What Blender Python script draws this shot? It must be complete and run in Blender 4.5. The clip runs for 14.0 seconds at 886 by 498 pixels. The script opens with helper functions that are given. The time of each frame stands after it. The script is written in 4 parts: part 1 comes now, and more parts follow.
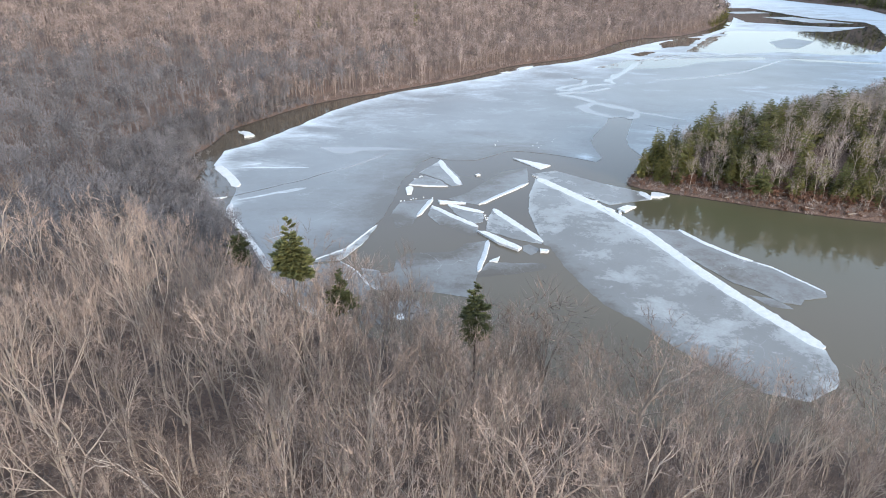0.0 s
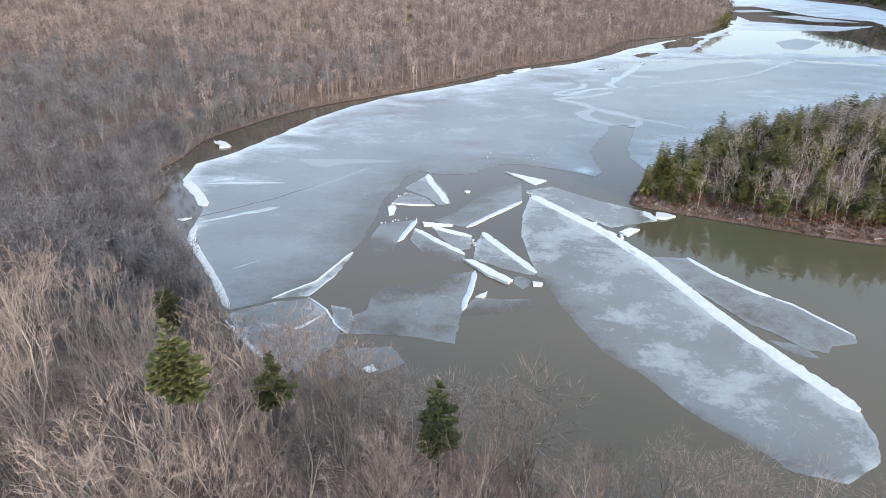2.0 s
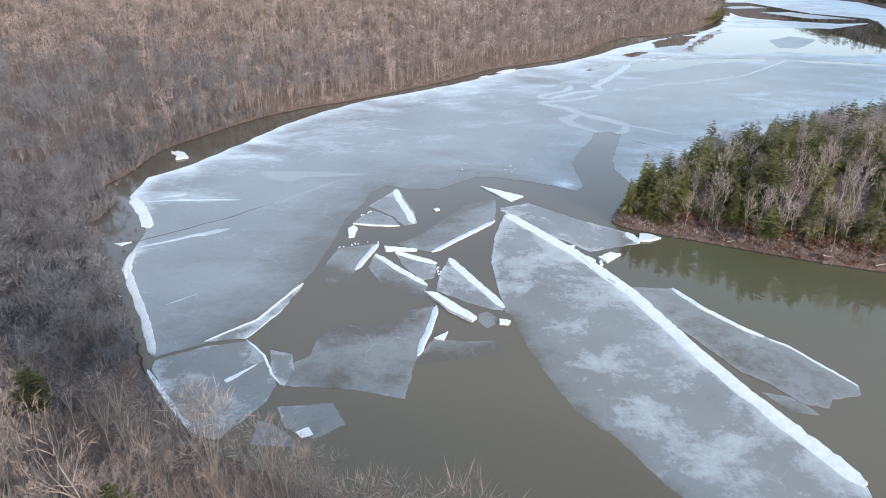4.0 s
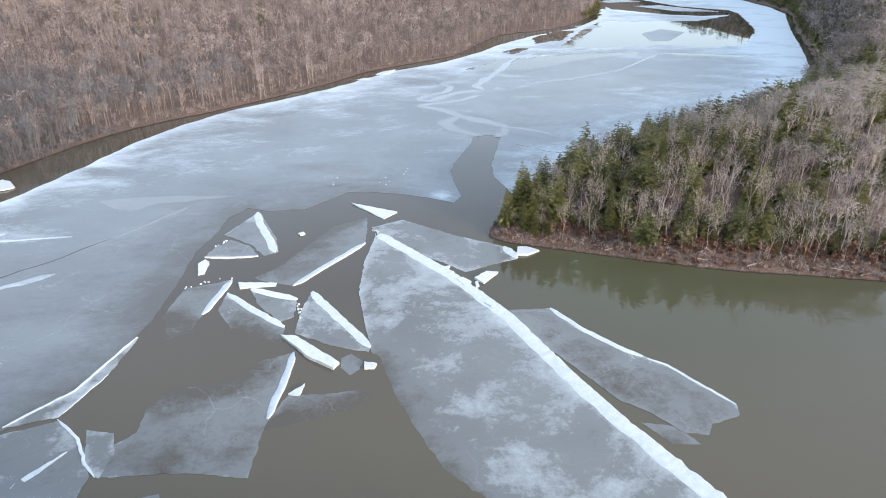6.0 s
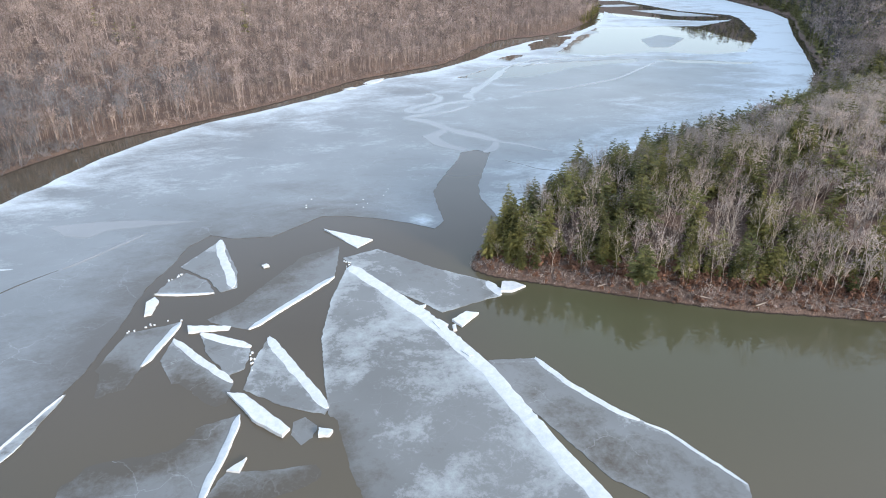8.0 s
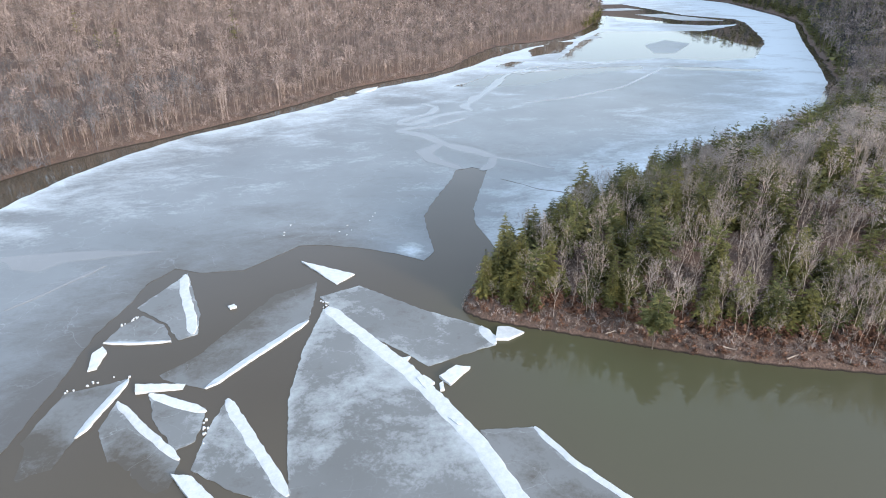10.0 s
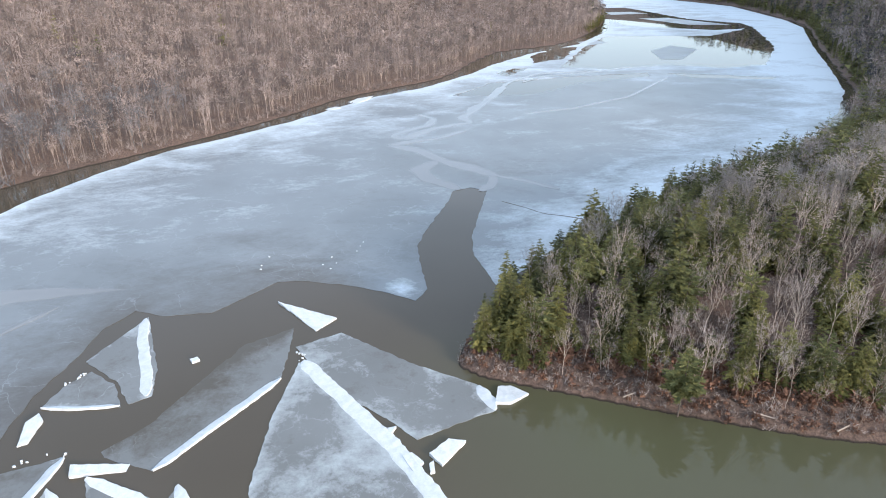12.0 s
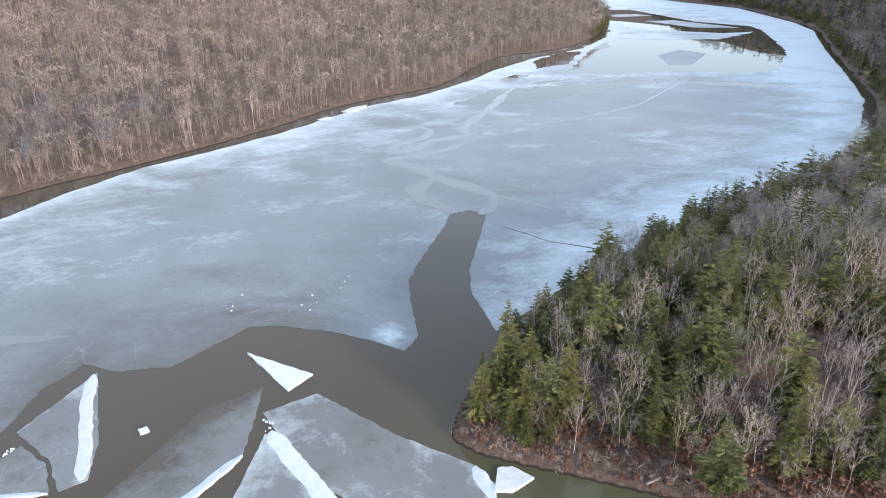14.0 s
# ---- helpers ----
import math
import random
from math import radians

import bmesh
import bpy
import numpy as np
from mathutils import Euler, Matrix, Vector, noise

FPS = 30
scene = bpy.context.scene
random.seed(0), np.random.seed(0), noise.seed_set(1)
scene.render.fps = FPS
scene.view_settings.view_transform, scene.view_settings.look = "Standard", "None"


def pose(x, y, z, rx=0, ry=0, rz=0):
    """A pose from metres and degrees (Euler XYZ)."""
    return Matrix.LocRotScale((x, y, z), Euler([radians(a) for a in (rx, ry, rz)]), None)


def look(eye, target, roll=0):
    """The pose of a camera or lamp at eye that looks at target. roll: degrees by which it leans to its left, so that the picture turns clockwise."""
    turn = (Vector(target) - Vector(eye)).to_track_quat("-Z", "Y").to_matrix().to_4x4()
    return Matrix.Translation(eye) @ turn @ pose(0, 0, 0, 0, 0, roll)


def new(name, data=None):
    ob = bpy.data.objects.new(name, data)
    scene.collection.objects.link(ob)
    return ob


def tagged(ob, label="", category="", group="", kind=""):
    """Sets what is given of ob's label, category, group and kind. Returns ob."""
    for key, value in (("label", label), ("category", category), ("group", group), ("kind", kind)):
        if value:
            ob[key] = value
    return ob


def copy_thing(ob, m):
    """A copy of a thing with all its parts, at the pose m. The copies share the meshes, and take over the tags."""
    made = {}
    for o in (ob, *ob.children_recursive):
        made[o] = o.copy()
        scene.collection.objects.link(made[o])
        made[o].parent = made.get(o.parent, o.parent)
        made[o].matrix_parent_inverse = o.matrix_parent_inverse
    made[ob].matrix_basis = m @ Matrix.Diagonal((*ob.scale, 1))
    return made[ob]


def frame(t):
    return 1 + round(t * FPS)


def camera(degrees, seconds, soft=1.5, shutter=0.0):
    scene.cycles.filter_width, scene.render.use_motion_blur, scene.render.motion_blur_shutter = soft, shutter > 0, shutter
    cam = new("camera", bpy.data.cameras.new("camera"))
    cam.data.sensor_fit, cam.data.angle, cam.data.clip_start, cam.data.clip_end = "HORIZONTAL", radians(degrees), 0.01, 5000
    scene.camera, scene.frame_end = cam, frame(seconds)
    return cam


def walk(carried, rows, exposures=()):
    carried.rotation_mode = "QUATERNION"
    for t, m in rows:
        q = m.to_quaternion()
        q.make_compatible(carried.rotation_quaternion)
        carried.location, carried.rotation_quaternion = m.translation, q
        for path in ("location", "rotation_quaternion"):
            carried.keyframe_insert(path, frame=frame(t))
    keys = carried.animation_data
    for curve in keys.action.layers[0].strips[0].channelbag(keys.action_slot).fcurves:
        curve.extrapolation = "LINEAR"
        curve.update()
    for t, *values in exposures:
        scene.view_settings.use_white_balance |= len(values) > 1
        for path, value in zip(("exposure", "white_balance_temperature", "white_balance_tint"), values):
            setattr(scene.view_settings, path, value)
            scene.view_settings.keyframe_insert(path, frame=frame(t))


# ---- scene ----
EXPOSURE, KELVIN, TINT = 1.05, 6150, 10
cam = camera(69.73, 14.0, soft=1.0)
# seconds, place, degrees that it looks up, degrees that it turns to the left
PATH = [
    (0, -1.12, -3.68, 65.00, -24.89, -0.30),
    (0.5, -0.54, 1.03, 64.97, -24.88, -0.31),
    (1, 0.31, 5.56, 64.96, -24.93, -0.34),
    (1.5, 1.49, 9.88, 65.02, -25.00, -0.33),
    (2, 3.03, 14.05, 65.19, -25.11, -0.27),
    (2.2, 3.68, 15.70, 65.26, -25.15, -0.27),
    (3.5, 8.47, 26.32, 65.73, -25.42, -0.29),
    (4.3, 11.95, 32.41, 66.00, -25.58, -1.79),
    (4.5, 12.90, 33.84, 66.06, -25.62, -2.82),
    (5, 15.39, 37.28, 66.21, -25.70, -5.68),
    (5.5, 18.02, 40.54, 66.36, -25.75, -8.64),
    (6, 20.60, 43.79, 66.43, -25.82, -10.05),
    (6.5, 22.91, 47.19, 66.47, -25.74, -10.07),
    (7, 24.93, 50.85, 66.54, -25.69, -10.06),
    (7.5, 26.74, 54.63, 66.53, -25.62, -10.05),
    (8, 28.39, 58.61, 66.51, -25.56, -10.04),
    (8.2, 29.01, 60.22, 66.50, -25.54, -10.03),
    (9.2, 31.88, 68.54, 66.48, -25.43, -9.98),
    (10.3, 34.63, 77.92, 66.49, -25.32, -9.92),
    (10.5, 35.10, 79.63, 66.49, -25.29, -9.91),
    (11, 36.24, 83.91, 66.50, -25.25, -9.88),
    (11.5, 37.34, 88.28, 66.54, -25.20, -9.87),
    (12, 38.39, 92.75, 66.54, -25.18, -9.85),
    (12.5, 39.53, 97.19, 66.58, -25.16, -9.80),
    (13, 40.70, 101.58, 66.63, -25.15, -9.74),
    (13.5, 41.88, 105.96, 66.68, -25.14, -9.70),
    (14, 43.10, 110.40, 66.69, -25.13, -9.68),
]


def gaze(x, y, z, up, turn):
    a, b = radians(up), radians(turn)
    return look((x, y, z), (x - math.sin(b) * math.cos(a), y + math.cos(b) * math.cos(a), z + math.sin(a)), 0.27)


walk(cam, [(t, gaze(*row)) for t, *row in PATH], [(0.0, EXPOSURE, KELVIN, TINT), (14.0, EXPOSURE, KELVIN, TINT)])

# ---- light: a bright, thinly clouded evening sky and a low, wide, warm sun ----
SUN_UP, SUN_FROM = 15.0, 143.0      # degrees above the horizon, compass degrees from north (y) to the east (x)
world = bpy.data.worlds.new("sky")
scene.world = world
world.use_nodes = True
wn, wl = world.node_tree.nodes, world.node_tree.links
sky = wn.new("ShaderNodeTexSky")
sky.sky_type, sky.sun_disc = "NISHITA", False
sky.sun_elevation, sky.sun_rotation = radians(SUN_UP), radians(SUN_FROM)
sky.air_density, sky.dust_density, sky.ozone_density = 1.0, 1.0, 1.6
veil = wn.new("ShaderNodeMix")               # thin high cloud over the blue
veil.data_type = "RGBA"
veil.inputs[0].default_value = 0.42
veil.inputs[7].default_value = (6.0, 6.5, 7.1, 1)
wl.new(sky.outputs[0], veil.inputs[6])
wl.new(veil.outputs[2], wn["Background"].inputs[0])
wn["Background"].inputs[1].default_value = 0.15
sun = new("sun", bpy.data.lights.new("sun", "SUN"))
sun.data.energy, sun.data.angle, sun.data.color = 2.4, radians(10), (1.0, 0.82, 0.66)
sun.matrix_world = look((0, 0, 0), (-math.sin(radians(SUN_FROM)) * math.cos(radians(SUN_UP)), -math.cos(radians(SUN_FROM)) * math.cos(radians(SUN_UP)), -math.sin(radians(SUN_UP))))


# ---- materials ----
class Mat:
    """A node material with a Principled shader."""

    def __init__(self, name, rough=0.8, ior=1.45):
        self.m = bpy.data.materials.new(name)
        self.m.use_nodes = True
        self.n, self.l = self.m.node_tree.nodes, self.m.node_tree.links
        self.p = self.n["Principled BSDF"]
        self.p.inputs["Roughness"].default_value, self.p.inputs["IOR"].default_value = rough, ior
        self.where = self.n.new("ShaderNodeNewGeometry").outputs["Position"]

    def noise(self, scale, detail=4, rough=0.6, stretch=None, warp=0.0, turn=0.0):
        node = self.n.new("ShaderNodeTexNoise")
        node.inputs["Scale"].default_value, node.inputs["Detail"].default_value = scale, detail
        node.inputs["Roughness"].default_value, node.inputs["Distortion"].default_value = rough, warp
        at = self.where
        if stretch:
            move = self.n.new("ShaderNodeMapping")
            move.inputs["Scale"].default_value = stretch
            move.inputs["Rotation"].default_value = (0, 0, radians(turn))
            self.l.new(at, move.inputs[0])
            at = move.outputs[0]
        self.l.new(at, node.inputs["Vector"])
        return node.outputs["Fac"]

    def ramp(self, value, low, high, a=0.0, b=1.0):
        node = self.n.new("ShaderNodeMapRange")
        for k, v in zip(("From Min", "From Max", "To Min", "To Max"), (low, high, a, b)):
            node.inputs[k].default_value = v
        self.l.new(value, node.inputs["Value"])
        return node.outputs[0]

    def sum(self, a, b, how="ADD"):
        node = self.n.new("ShaderNodeMath")
        node.operation = how
        for k, v in enumerate((a, b)):
            if isinstance(v, (int, float)):
                node.inputs[k].default_value = v
            else:
                self.l.new(v, node.inputs[k])
        return node.outputs[0]

    def mix(self, fac, a, b):
        node = self.n.new("ShaderNodeMix")
        node.data_type = "RGBA"
        self.l.new(fac, node.inputs[0])
        for k, v in ((6, a), (7, b)):
            if isinstance(v, tuple):
                node.inputs[k].default_value = (*v, 1)
            else:
                self.l.new(v, node.inputs[k])
        return node.outputs[2]

    def data(self, name):
        node = self.n.new("ShaderNodeAttribute")
        node.attribute_name = name
        return node.outputs["Fac"]

    def island(self):
        return self.n.new("ShaderNodeNewGeometry").outputs["Random Per Island"]

    def colour(self, out):
        self.l.new(out, self.p.inputs["Base Color"])

    def bump(self, height, strength, distance):
        node = self.n.new("ShaderNodeBump")
        node.inputs["Strength"].default_value, node.inputs["Distance"].default_value = strength, distance
        self.l.new(height, node.inputs["Height"])
        self.l.new(node.outputs[0], self.p.inputs["Normal"])


def each_tree(m):
    """A random value for each tree: by object, or by the number that a joined wood keeps for each of its trees."""
    turn = m.sum(m.data("tree"), m.n.new("ShaderNodeObjectInfo").outputs["Random"])
    return m.sum(turn, 1.0, "MODULO")


def tree_paint(name, rough, dark, pale, own, spot):
    m = Mat(name, rough)
    value = m.sum(m.sum(each_tree(m), own, "MULTIPLY"), m.sum(m.ramp(m.noise(0.17, 2), 0.4, 0.62), spot, "MULTIPLY"))
    m.colour(m.mix(m.sum(value, m.sum(m.island(), 1 - own - spot, "MULTIPLY")), dark, pale))
    return m.m


def bark(name, dark, pale):
    return tree_paint(name, 0.9, dark, pale, 0.5, 0.25)


def needles(name, dark, pale):
    return tree_paint(name, 0.75, dark, pale, 0.4, 0.2)


BARK = bark("pale_bark", (0.15, 0.125, 0.107), (0.68, 0.585, 0.49))
TWIG = bark("bare_twigs", (0.06, 0.048, 0.042), (0.50, 0.405, 0.345))
SILVER_TWIG = bark("silver_bare_twigs", (0.11, 0.095, 0.088), (0.58, 0.50, 0.455))
FAR_TWIG = bark("far_bare_twigs", (0.04, 0.033, 0.031), (0.44, 0.362, 0.328))
# Shade over the bay woods is put into this greyer copy of FAR_TWIG.
BAY_SHADE_TWIG = bark("shaded_bay_twigs", (0.03, 0.03, 0.033), (0.25, 0.245, 0.257))
CONIFER_BARK = bark("conifer_bark", (0.055, 0.046, 0.04), (0.14, 0.115, 0.10))
# Darkened twigs: shade of the steep slope and under trees, put into colour.
SHADED_TWIG = bark("shaded_bare_twigs", (0.04, 0.042, 0.046), (0.095, 0.095, 0.097))
HEMLOCK = needles("hemlock_needles", (0.018, 0.031, 0.015), (0.25, 0.23, 0.063))
DARK_PINE = needles("dark_pine_needles", (0.016, 0.028, 0.014), (0.105, 0.112, 0.038))
PINE = needles("pine_needles", (0.05, 0.066, 0.026), (0.25, 0.24, 0.08))
RUSSET = needles("russet_leaves", (0.13, 0.066, 0.042), (0.22, 0.118, 0.075))

g = Mat("leaf_litter", 0.95)
litter = g.mix(g.ramp(g.noise(1.3, 8, 0.78), 0.32, 0.66), (0.046, 0.035, 0.03), (0.205, 0.147, 0.12))
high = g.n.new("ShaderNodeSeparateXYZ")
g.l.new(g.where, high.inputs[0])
dry = g.mix(g.ramp(g.noise(0.06, 3), 0.4, 0.62), litter, g.mix(g.ramp(g.noise(2.1, 8, 0.8), 0.36, 0.64), (0.066, 0.046, 0.038), (0.255, 0.175, 0.137)))
g.colour(g.mix(g.ramp(high.outputs[2], 0.10, 0.30), (0.03, 0.024, 0.018), dry))      # wet mud at the waterline, with the bank's dark reflection painted in
g.bump(g.noise(1.6, 7, 0.75), 1.0, 0.6)
GROUND = g.m

w = Mat("murky_water", 0.008, 1.36)
xyz = w.n.new("ShaderNodeSeparateXYZ")
w.l.new(w.where, xyz.inputs[0])
# Brown silt; the paler near water is sky reflection put into the colour.
silt_sheen = w.mix(w.ramp(xyz.outputs[1], 115, 165), (0.112, 0.097, 0.069), w.mix(w.ramp(w.noise(0.012, 3), 0.35, 0.65), (0.074, 0.061, 0.042), (0.088, 0.073, 0.055)))
w.colour(w.mix(w.sum(w.sum(w.ramp(xyz.outputs[0], 40, 75), w.ramp(xyz.outputs[1], 105, 160), "MULTIPLY"), w.ramp(xyz.outputs[1], 178, 200, 1.0, 0.0), "MULTIPLY"), silt_sheen, (0.085, 0.087, 0.048)))
w.bump(w.noise(0.9, 3), 0.008, 0.05)
WATER = w.m


def ice_material(name, clear, milky, white, low, high, stretch, turn, rough, wet=0.0, grain=0.035, soft=0.07, dark=(0.098, 0.088, 0.072)):
    m = Mat(name, rough, 1.31)
    frost = m.data("frost")
    patch = m.sum(m.noise(grain, 6, 0.6, stretch, 0.5, turn), m.sum(m.noise(0.30, 7, 0.72, stretch, 0.3, turn), 0.5, "MULTIPLY"))
    speck = m.sum(m.sum(m.noise(1.3, 6, 0.75, stretch, 0.4, turn), 0.5, "SUBTRACT"), 0.34, "MULTIPLY")
    cloud = m.sum(m.sum(patch, speck), frost)
    base = m.mix(m.ramp(m.noise(0.025, 4), 0.38, 0.62), clear, milky)
    if wet:
        base = m.mix(m.ramp(cloud, wet - soft, wet + soft), dark, base)
    hair = m.n.new("ShaderNodeTexVoronoi")
    hair.feature = "DISTANCE_TO_EDGE"
    hair.inputs["Scale"].default_value = 0.11
    wob = m.n.new("ShaderNodeMix")
    wob.data_type = "VECTOR"
    wob.inputs[0].default_value = 0.02
    m.l.new(m.where, wob.inputs[4])
    spread = m.n.new("ShaderNodeTexNoise")
    spread.inputs["Scale"].default_value, spread.inputs["Detail"].default_value = 0.15, 5
    big = m.n.new("ShaderNodeVectorMath")
    big.operation = "SCALE"
    big.inputs[3].default_value = 400.0
    m.l.new(m.where, spread.inputs["Vector"])
    m.l.new(spread.outputs["Color"], big.inputs[0])
    m.l.new(big.outputs[0], wob.inputs[5])
    m.l.new(wob.outputs[1], hair.inputs["Vector"])
    fine = m.n.new("ShaderNodeTexVoronoi")               # scratches and healed cracks at two sizes
    fine.feature = "DISTANCE_TO_EDGE"
    fine.inputs["Scale"].default_value = 0.31
    m.l.new(wob.outputs[1], fine.inputs["Vector"])
    line = m.sum(m.ramp(hair.outputs["Distance"], 0.0, 0.012, 1.0, 0.0), m.ramp(m.noise(0.05, 2), 0.46, 0.60), "MULTIPLY")
    line = m.sum(line, m.sum(m.ramp(fine.outputs["Distance"], 0.0, 0.022, 0.8, 0.0), m.ramp(m.noise(0.09, 2), 0.53, 0.66), "MULTIPLY"), "MAXIMUM")
    amount = m.sum(m.ramp(cloud, low, high), m.sum(line, 0.22, "MULTIPLY"), "MAXIMUM")
    m.colour(m.mix(amount, base, white))
    m.l.new(m.ramp(amount, 0.0, 1.0, rough, 0.65), m.p.inputs["Roughness"])
    m.bump(m.noise(0.8, 5, 0.7), 0.10, 0.05)
    return m.m


LAKE_ICE = ice_material("grey_lake_ice", (0.19, 0.208, 0.218), (0.232, 0.255, 0.27), (0.585, 0.655, 0.705), 0.81, 1.20, (1.0, 1.6, 1.0), -30, 0.32, 0.44, 0.035, 0.22, (0.122, 0.12, 0.114))
LAKE_ICE.node_tree.nodes["Principled BSDF"].inputs["Specular IOR Level"].default_value = 0.5
FLOE_ICE = ice_material("wet_floe_ice", (0.165, 0.172, 0.170), (0.212, 0.224, 0.226), (0.45, 0.495, 0.515), 0.82, 1.14, (1.0, 1.0, 1.0), 0, 0.2, 0.54, 0.075, 0.15)
LEAD = ice_material("thin_new_ice", (0.222, 0.23, 0.235), (0.252, 0.262, 0.268), (0.5, 0.53, 0.55), 1.1, 1.4, (1.0, 1.0, 1.0), 0, 0.05)
s = Mat("packed_snow_ice", 0.6, 1.31)
s.colour(s.mix(s.ramp(s.noise(0.9, 7, 0.72), 0.33, 0.60), (0.54, 0.58, 0.60), (0.68, 0.712, 0.725)))
s.bump(s.noise(3.2, 6, 0.7), 0.3, 0.1)
SNOW = s.m


# ---- building helpers ----
def sheet_mesh(name, verts, faces, material, smooth=False, second=None):
    me = bpy.data.meshes.new(name)
    verts, faces = np.asarray(verts, np.float32), np.asarray(faces, np.int32)
    me.vertices.add(len(verts))
    me.vertices.foreach_set("co", verts.ravel())
    k = faces.shape[1]
    me.loops.add(faces.size)
    me.loops.foreach_set("vertex_index", faces.ravel())
    me.polygons.add(len(faces))
    me.polygons.foreach_set("loop_start", np.arange(0, faces.size, k, dtype=np.int32))
    me.polygons.foreach_set("loop_total", np.full(len(faces), k, np.int32))
    me.polygons.foreach_set("use_smooth", np.full(len(faces), smooth))
    for m in material if isinstance(material, tuple) else (material,):
        me.materials.append(m)
    if second is not None:
        me.polygons.foreach_set("material_index", second.astype(np.int32))
    me.update()
    me.validate()
    return me


def part(name, me, parent, label=""):
    ob = new(name, me)
    ob.parent = parent
    return tagged(ob, label)


def inside(points, poly):
    p, q = np.asarray(points, float), np.asarray(poly, float)
    hit = np.zeros(len(p), bool)
    for (x0, y0), (x1, y1) in zip(q, np.roll(q, -1, 0)):
        cross = (y0 > p[:, 1]) != (y1 > p[:, 1])
        with np.errstate(divide="ignore", invalid="ignore"):
            hit ^= cross & (p[:, 0] < (x1 - x0) * (p[:, 1] - y0) / (y1 - y0) + x0)
    return hit


def shore_distance(points, poly, closed=True):
    p, q = np.asarray(points, float), np.asarray(poly, float)
    best = np.full(len(p), 1e9)
    for a, b in list(zip(q, np.roll(q, -1, 0)))[: None if closed else -1]:
        d = b - a
        t = np.clip(((p - a) @ d) / max(d @ d, 1e-9), 0, 1)
        best = np.minimum(best, np.linalg.norm(p - a - t[:, None] * d, axis=1))
    return best


def bend(poly, closed=True, step=3.0):
    """A smooth line through the corners."""
    q, n, out = [Vector((*c, 0)) for c in poly], len(poly), []
    for i in range(n if closed else n - 1):
        a, b, c, d = (q[(i + k) % n] if closed else q[max(0, min(n - 1, i + k))] for k in (-1, 0, 1, 2))
        steps = max(1, int((c - b).length / step))
        for k in range(steps):
            t = k / steps
            v = 0.5 * (2 * b + (c - a) * t + (2 * a - 5 * b + 4 * c - d) * t * t + (3 * b - a - 3 * c + d) * t ** 3)
            out.append((v.x, v.y))
    if not closed:
        out.append((q[-1].x, q[-1].y))
    return out


def rough_line(poly, step, amount, seed, closed=True):
    """The outline with its edges broken up: straight runs that waver by about that many metres."""
    out, n = [], len(poly)
    for i in range(n if closed else n - 1):
        a, b = Vector((*poly[i], 0)), Vector((*poly[(i + 1) % n], 0))
        steps = max(1, int((b - a).length / step))
        side = Vector((-(b - a).y, (b - a).x, 0)).normalized()
        for k in range(steps):
            v = a.lerp(b, k / steps)
            wave = noise.noise(v * (0.35 / step) + Vector((seed, 0, 0))) + 0.6 * noise.noise(v * (1.1 / step) + Vector((0, seed, 0)))
            v = v + side * (amount * wave if k else 0.3 * amount * wave)
            out.append((v.x, v.y))
    if not closed:
        out.append(tuple(poly[-1]))
    return out


def plate(name, outline, holes, top, thick, spacing, material, frost, tilt=None):
    """A flat plate of ice with an upright broken rim, its frost given per corner by frost(points)."""
    from mathutils.geometry import delaunay_2d_cdt
    loops, pts, edges = [outline, *holes], [], []
    for loop in loops:
        n0 = len(pts)
        pts += [Vector(c) for c in loop]
        edges += [(n0 + k, n0 + (k + 1) % len(loop)) for k in range(len(loop))]
    o = np.array(outline)
    gx, gy = np.meshgrid(np.arange(o[:, 0].min(), o[:, 0].max(), spacing), np.arange(o[:, 1].min(), o[:, 1].max(), spacing))
    grid = np.c_[gx.ravel(), gy.ravel()] + np.random.uniform(-0.3, 0.3, (gx.size, 2)) * spacing
    keep = inside(grid, outline)
    for h in holes:
        keep &= ~inside(grid, h)
    pts += [Vector(c) for c in grid[keep]]
    v, e, f, *_ = delaunay_2d_cdt(pts, edges, [], 0, 1e-4)
    v = np.array([(c.x, c.y) for c in v])
    f = np.array(f)
    mid = v[f].mean(1)
    good = inside(mid, outline)
    for h in holes:
        good &= ~inside(mid, h)
    f = f[good]
    used = np.unique(f)
    back = np.full(len(v), -1)
    back[used] = np.arange(len(used))
    v, f = v[used], back[f]
    z = np.full(len(v), top) if tilt is None else top + tilt(v)
    count = {}
    for tri in f:
        for a, b in ((tri[0], tri[1]), (tri[1], tri[2]), (tri[2], tri[0])):
            count[(a, b)] = 1
    rim = [(a, b) for (a, b) in count if (b, a) not in count]
    verts = np.r_[np.c_[v, z], np.c_[v, z - thick]]
    n = len(v)
    walls = [t for a, b in rim for t in ((b, a, a + n), (b, a + n, b + n))]
    me = sheet_mesh(name, verts, np.r_[f, np.array(walls)], material)
    layer = me.attributes.new("frost", "FLOAT", "POINT")
    fr = frost(v)
    layer.data.foreach_set("value", np.r_[fr, fr].astype(np.float32))
    return me

# ---- the lake's shores: corners of each stretch, with the slope and the height of the land behind ----
NEAR = [(170, 58), (120, 60), (85, 63), (65, 66), (50, 68), (35, 71), (22, 75), (12, 80), (2, 88), (-10, 95), (-23, 101), (-35, 113), (-43, 126)]
BAY = [(-55, 146), (-66, 163), (-77, 180), (-80, 199), (-88, 208), (-86, 228), (-86, 246), (-80, 262)]
FAR = [(-66, 291), (-49, 312), (-28, 330), (-5, 353), (20, 381), (43, 412), (70, 434), (103, 462), (133, 515), (165, 556), (219, 592), (280, 676), (338, 795), (399, 1009), (440, 1200), (430, 1500)]
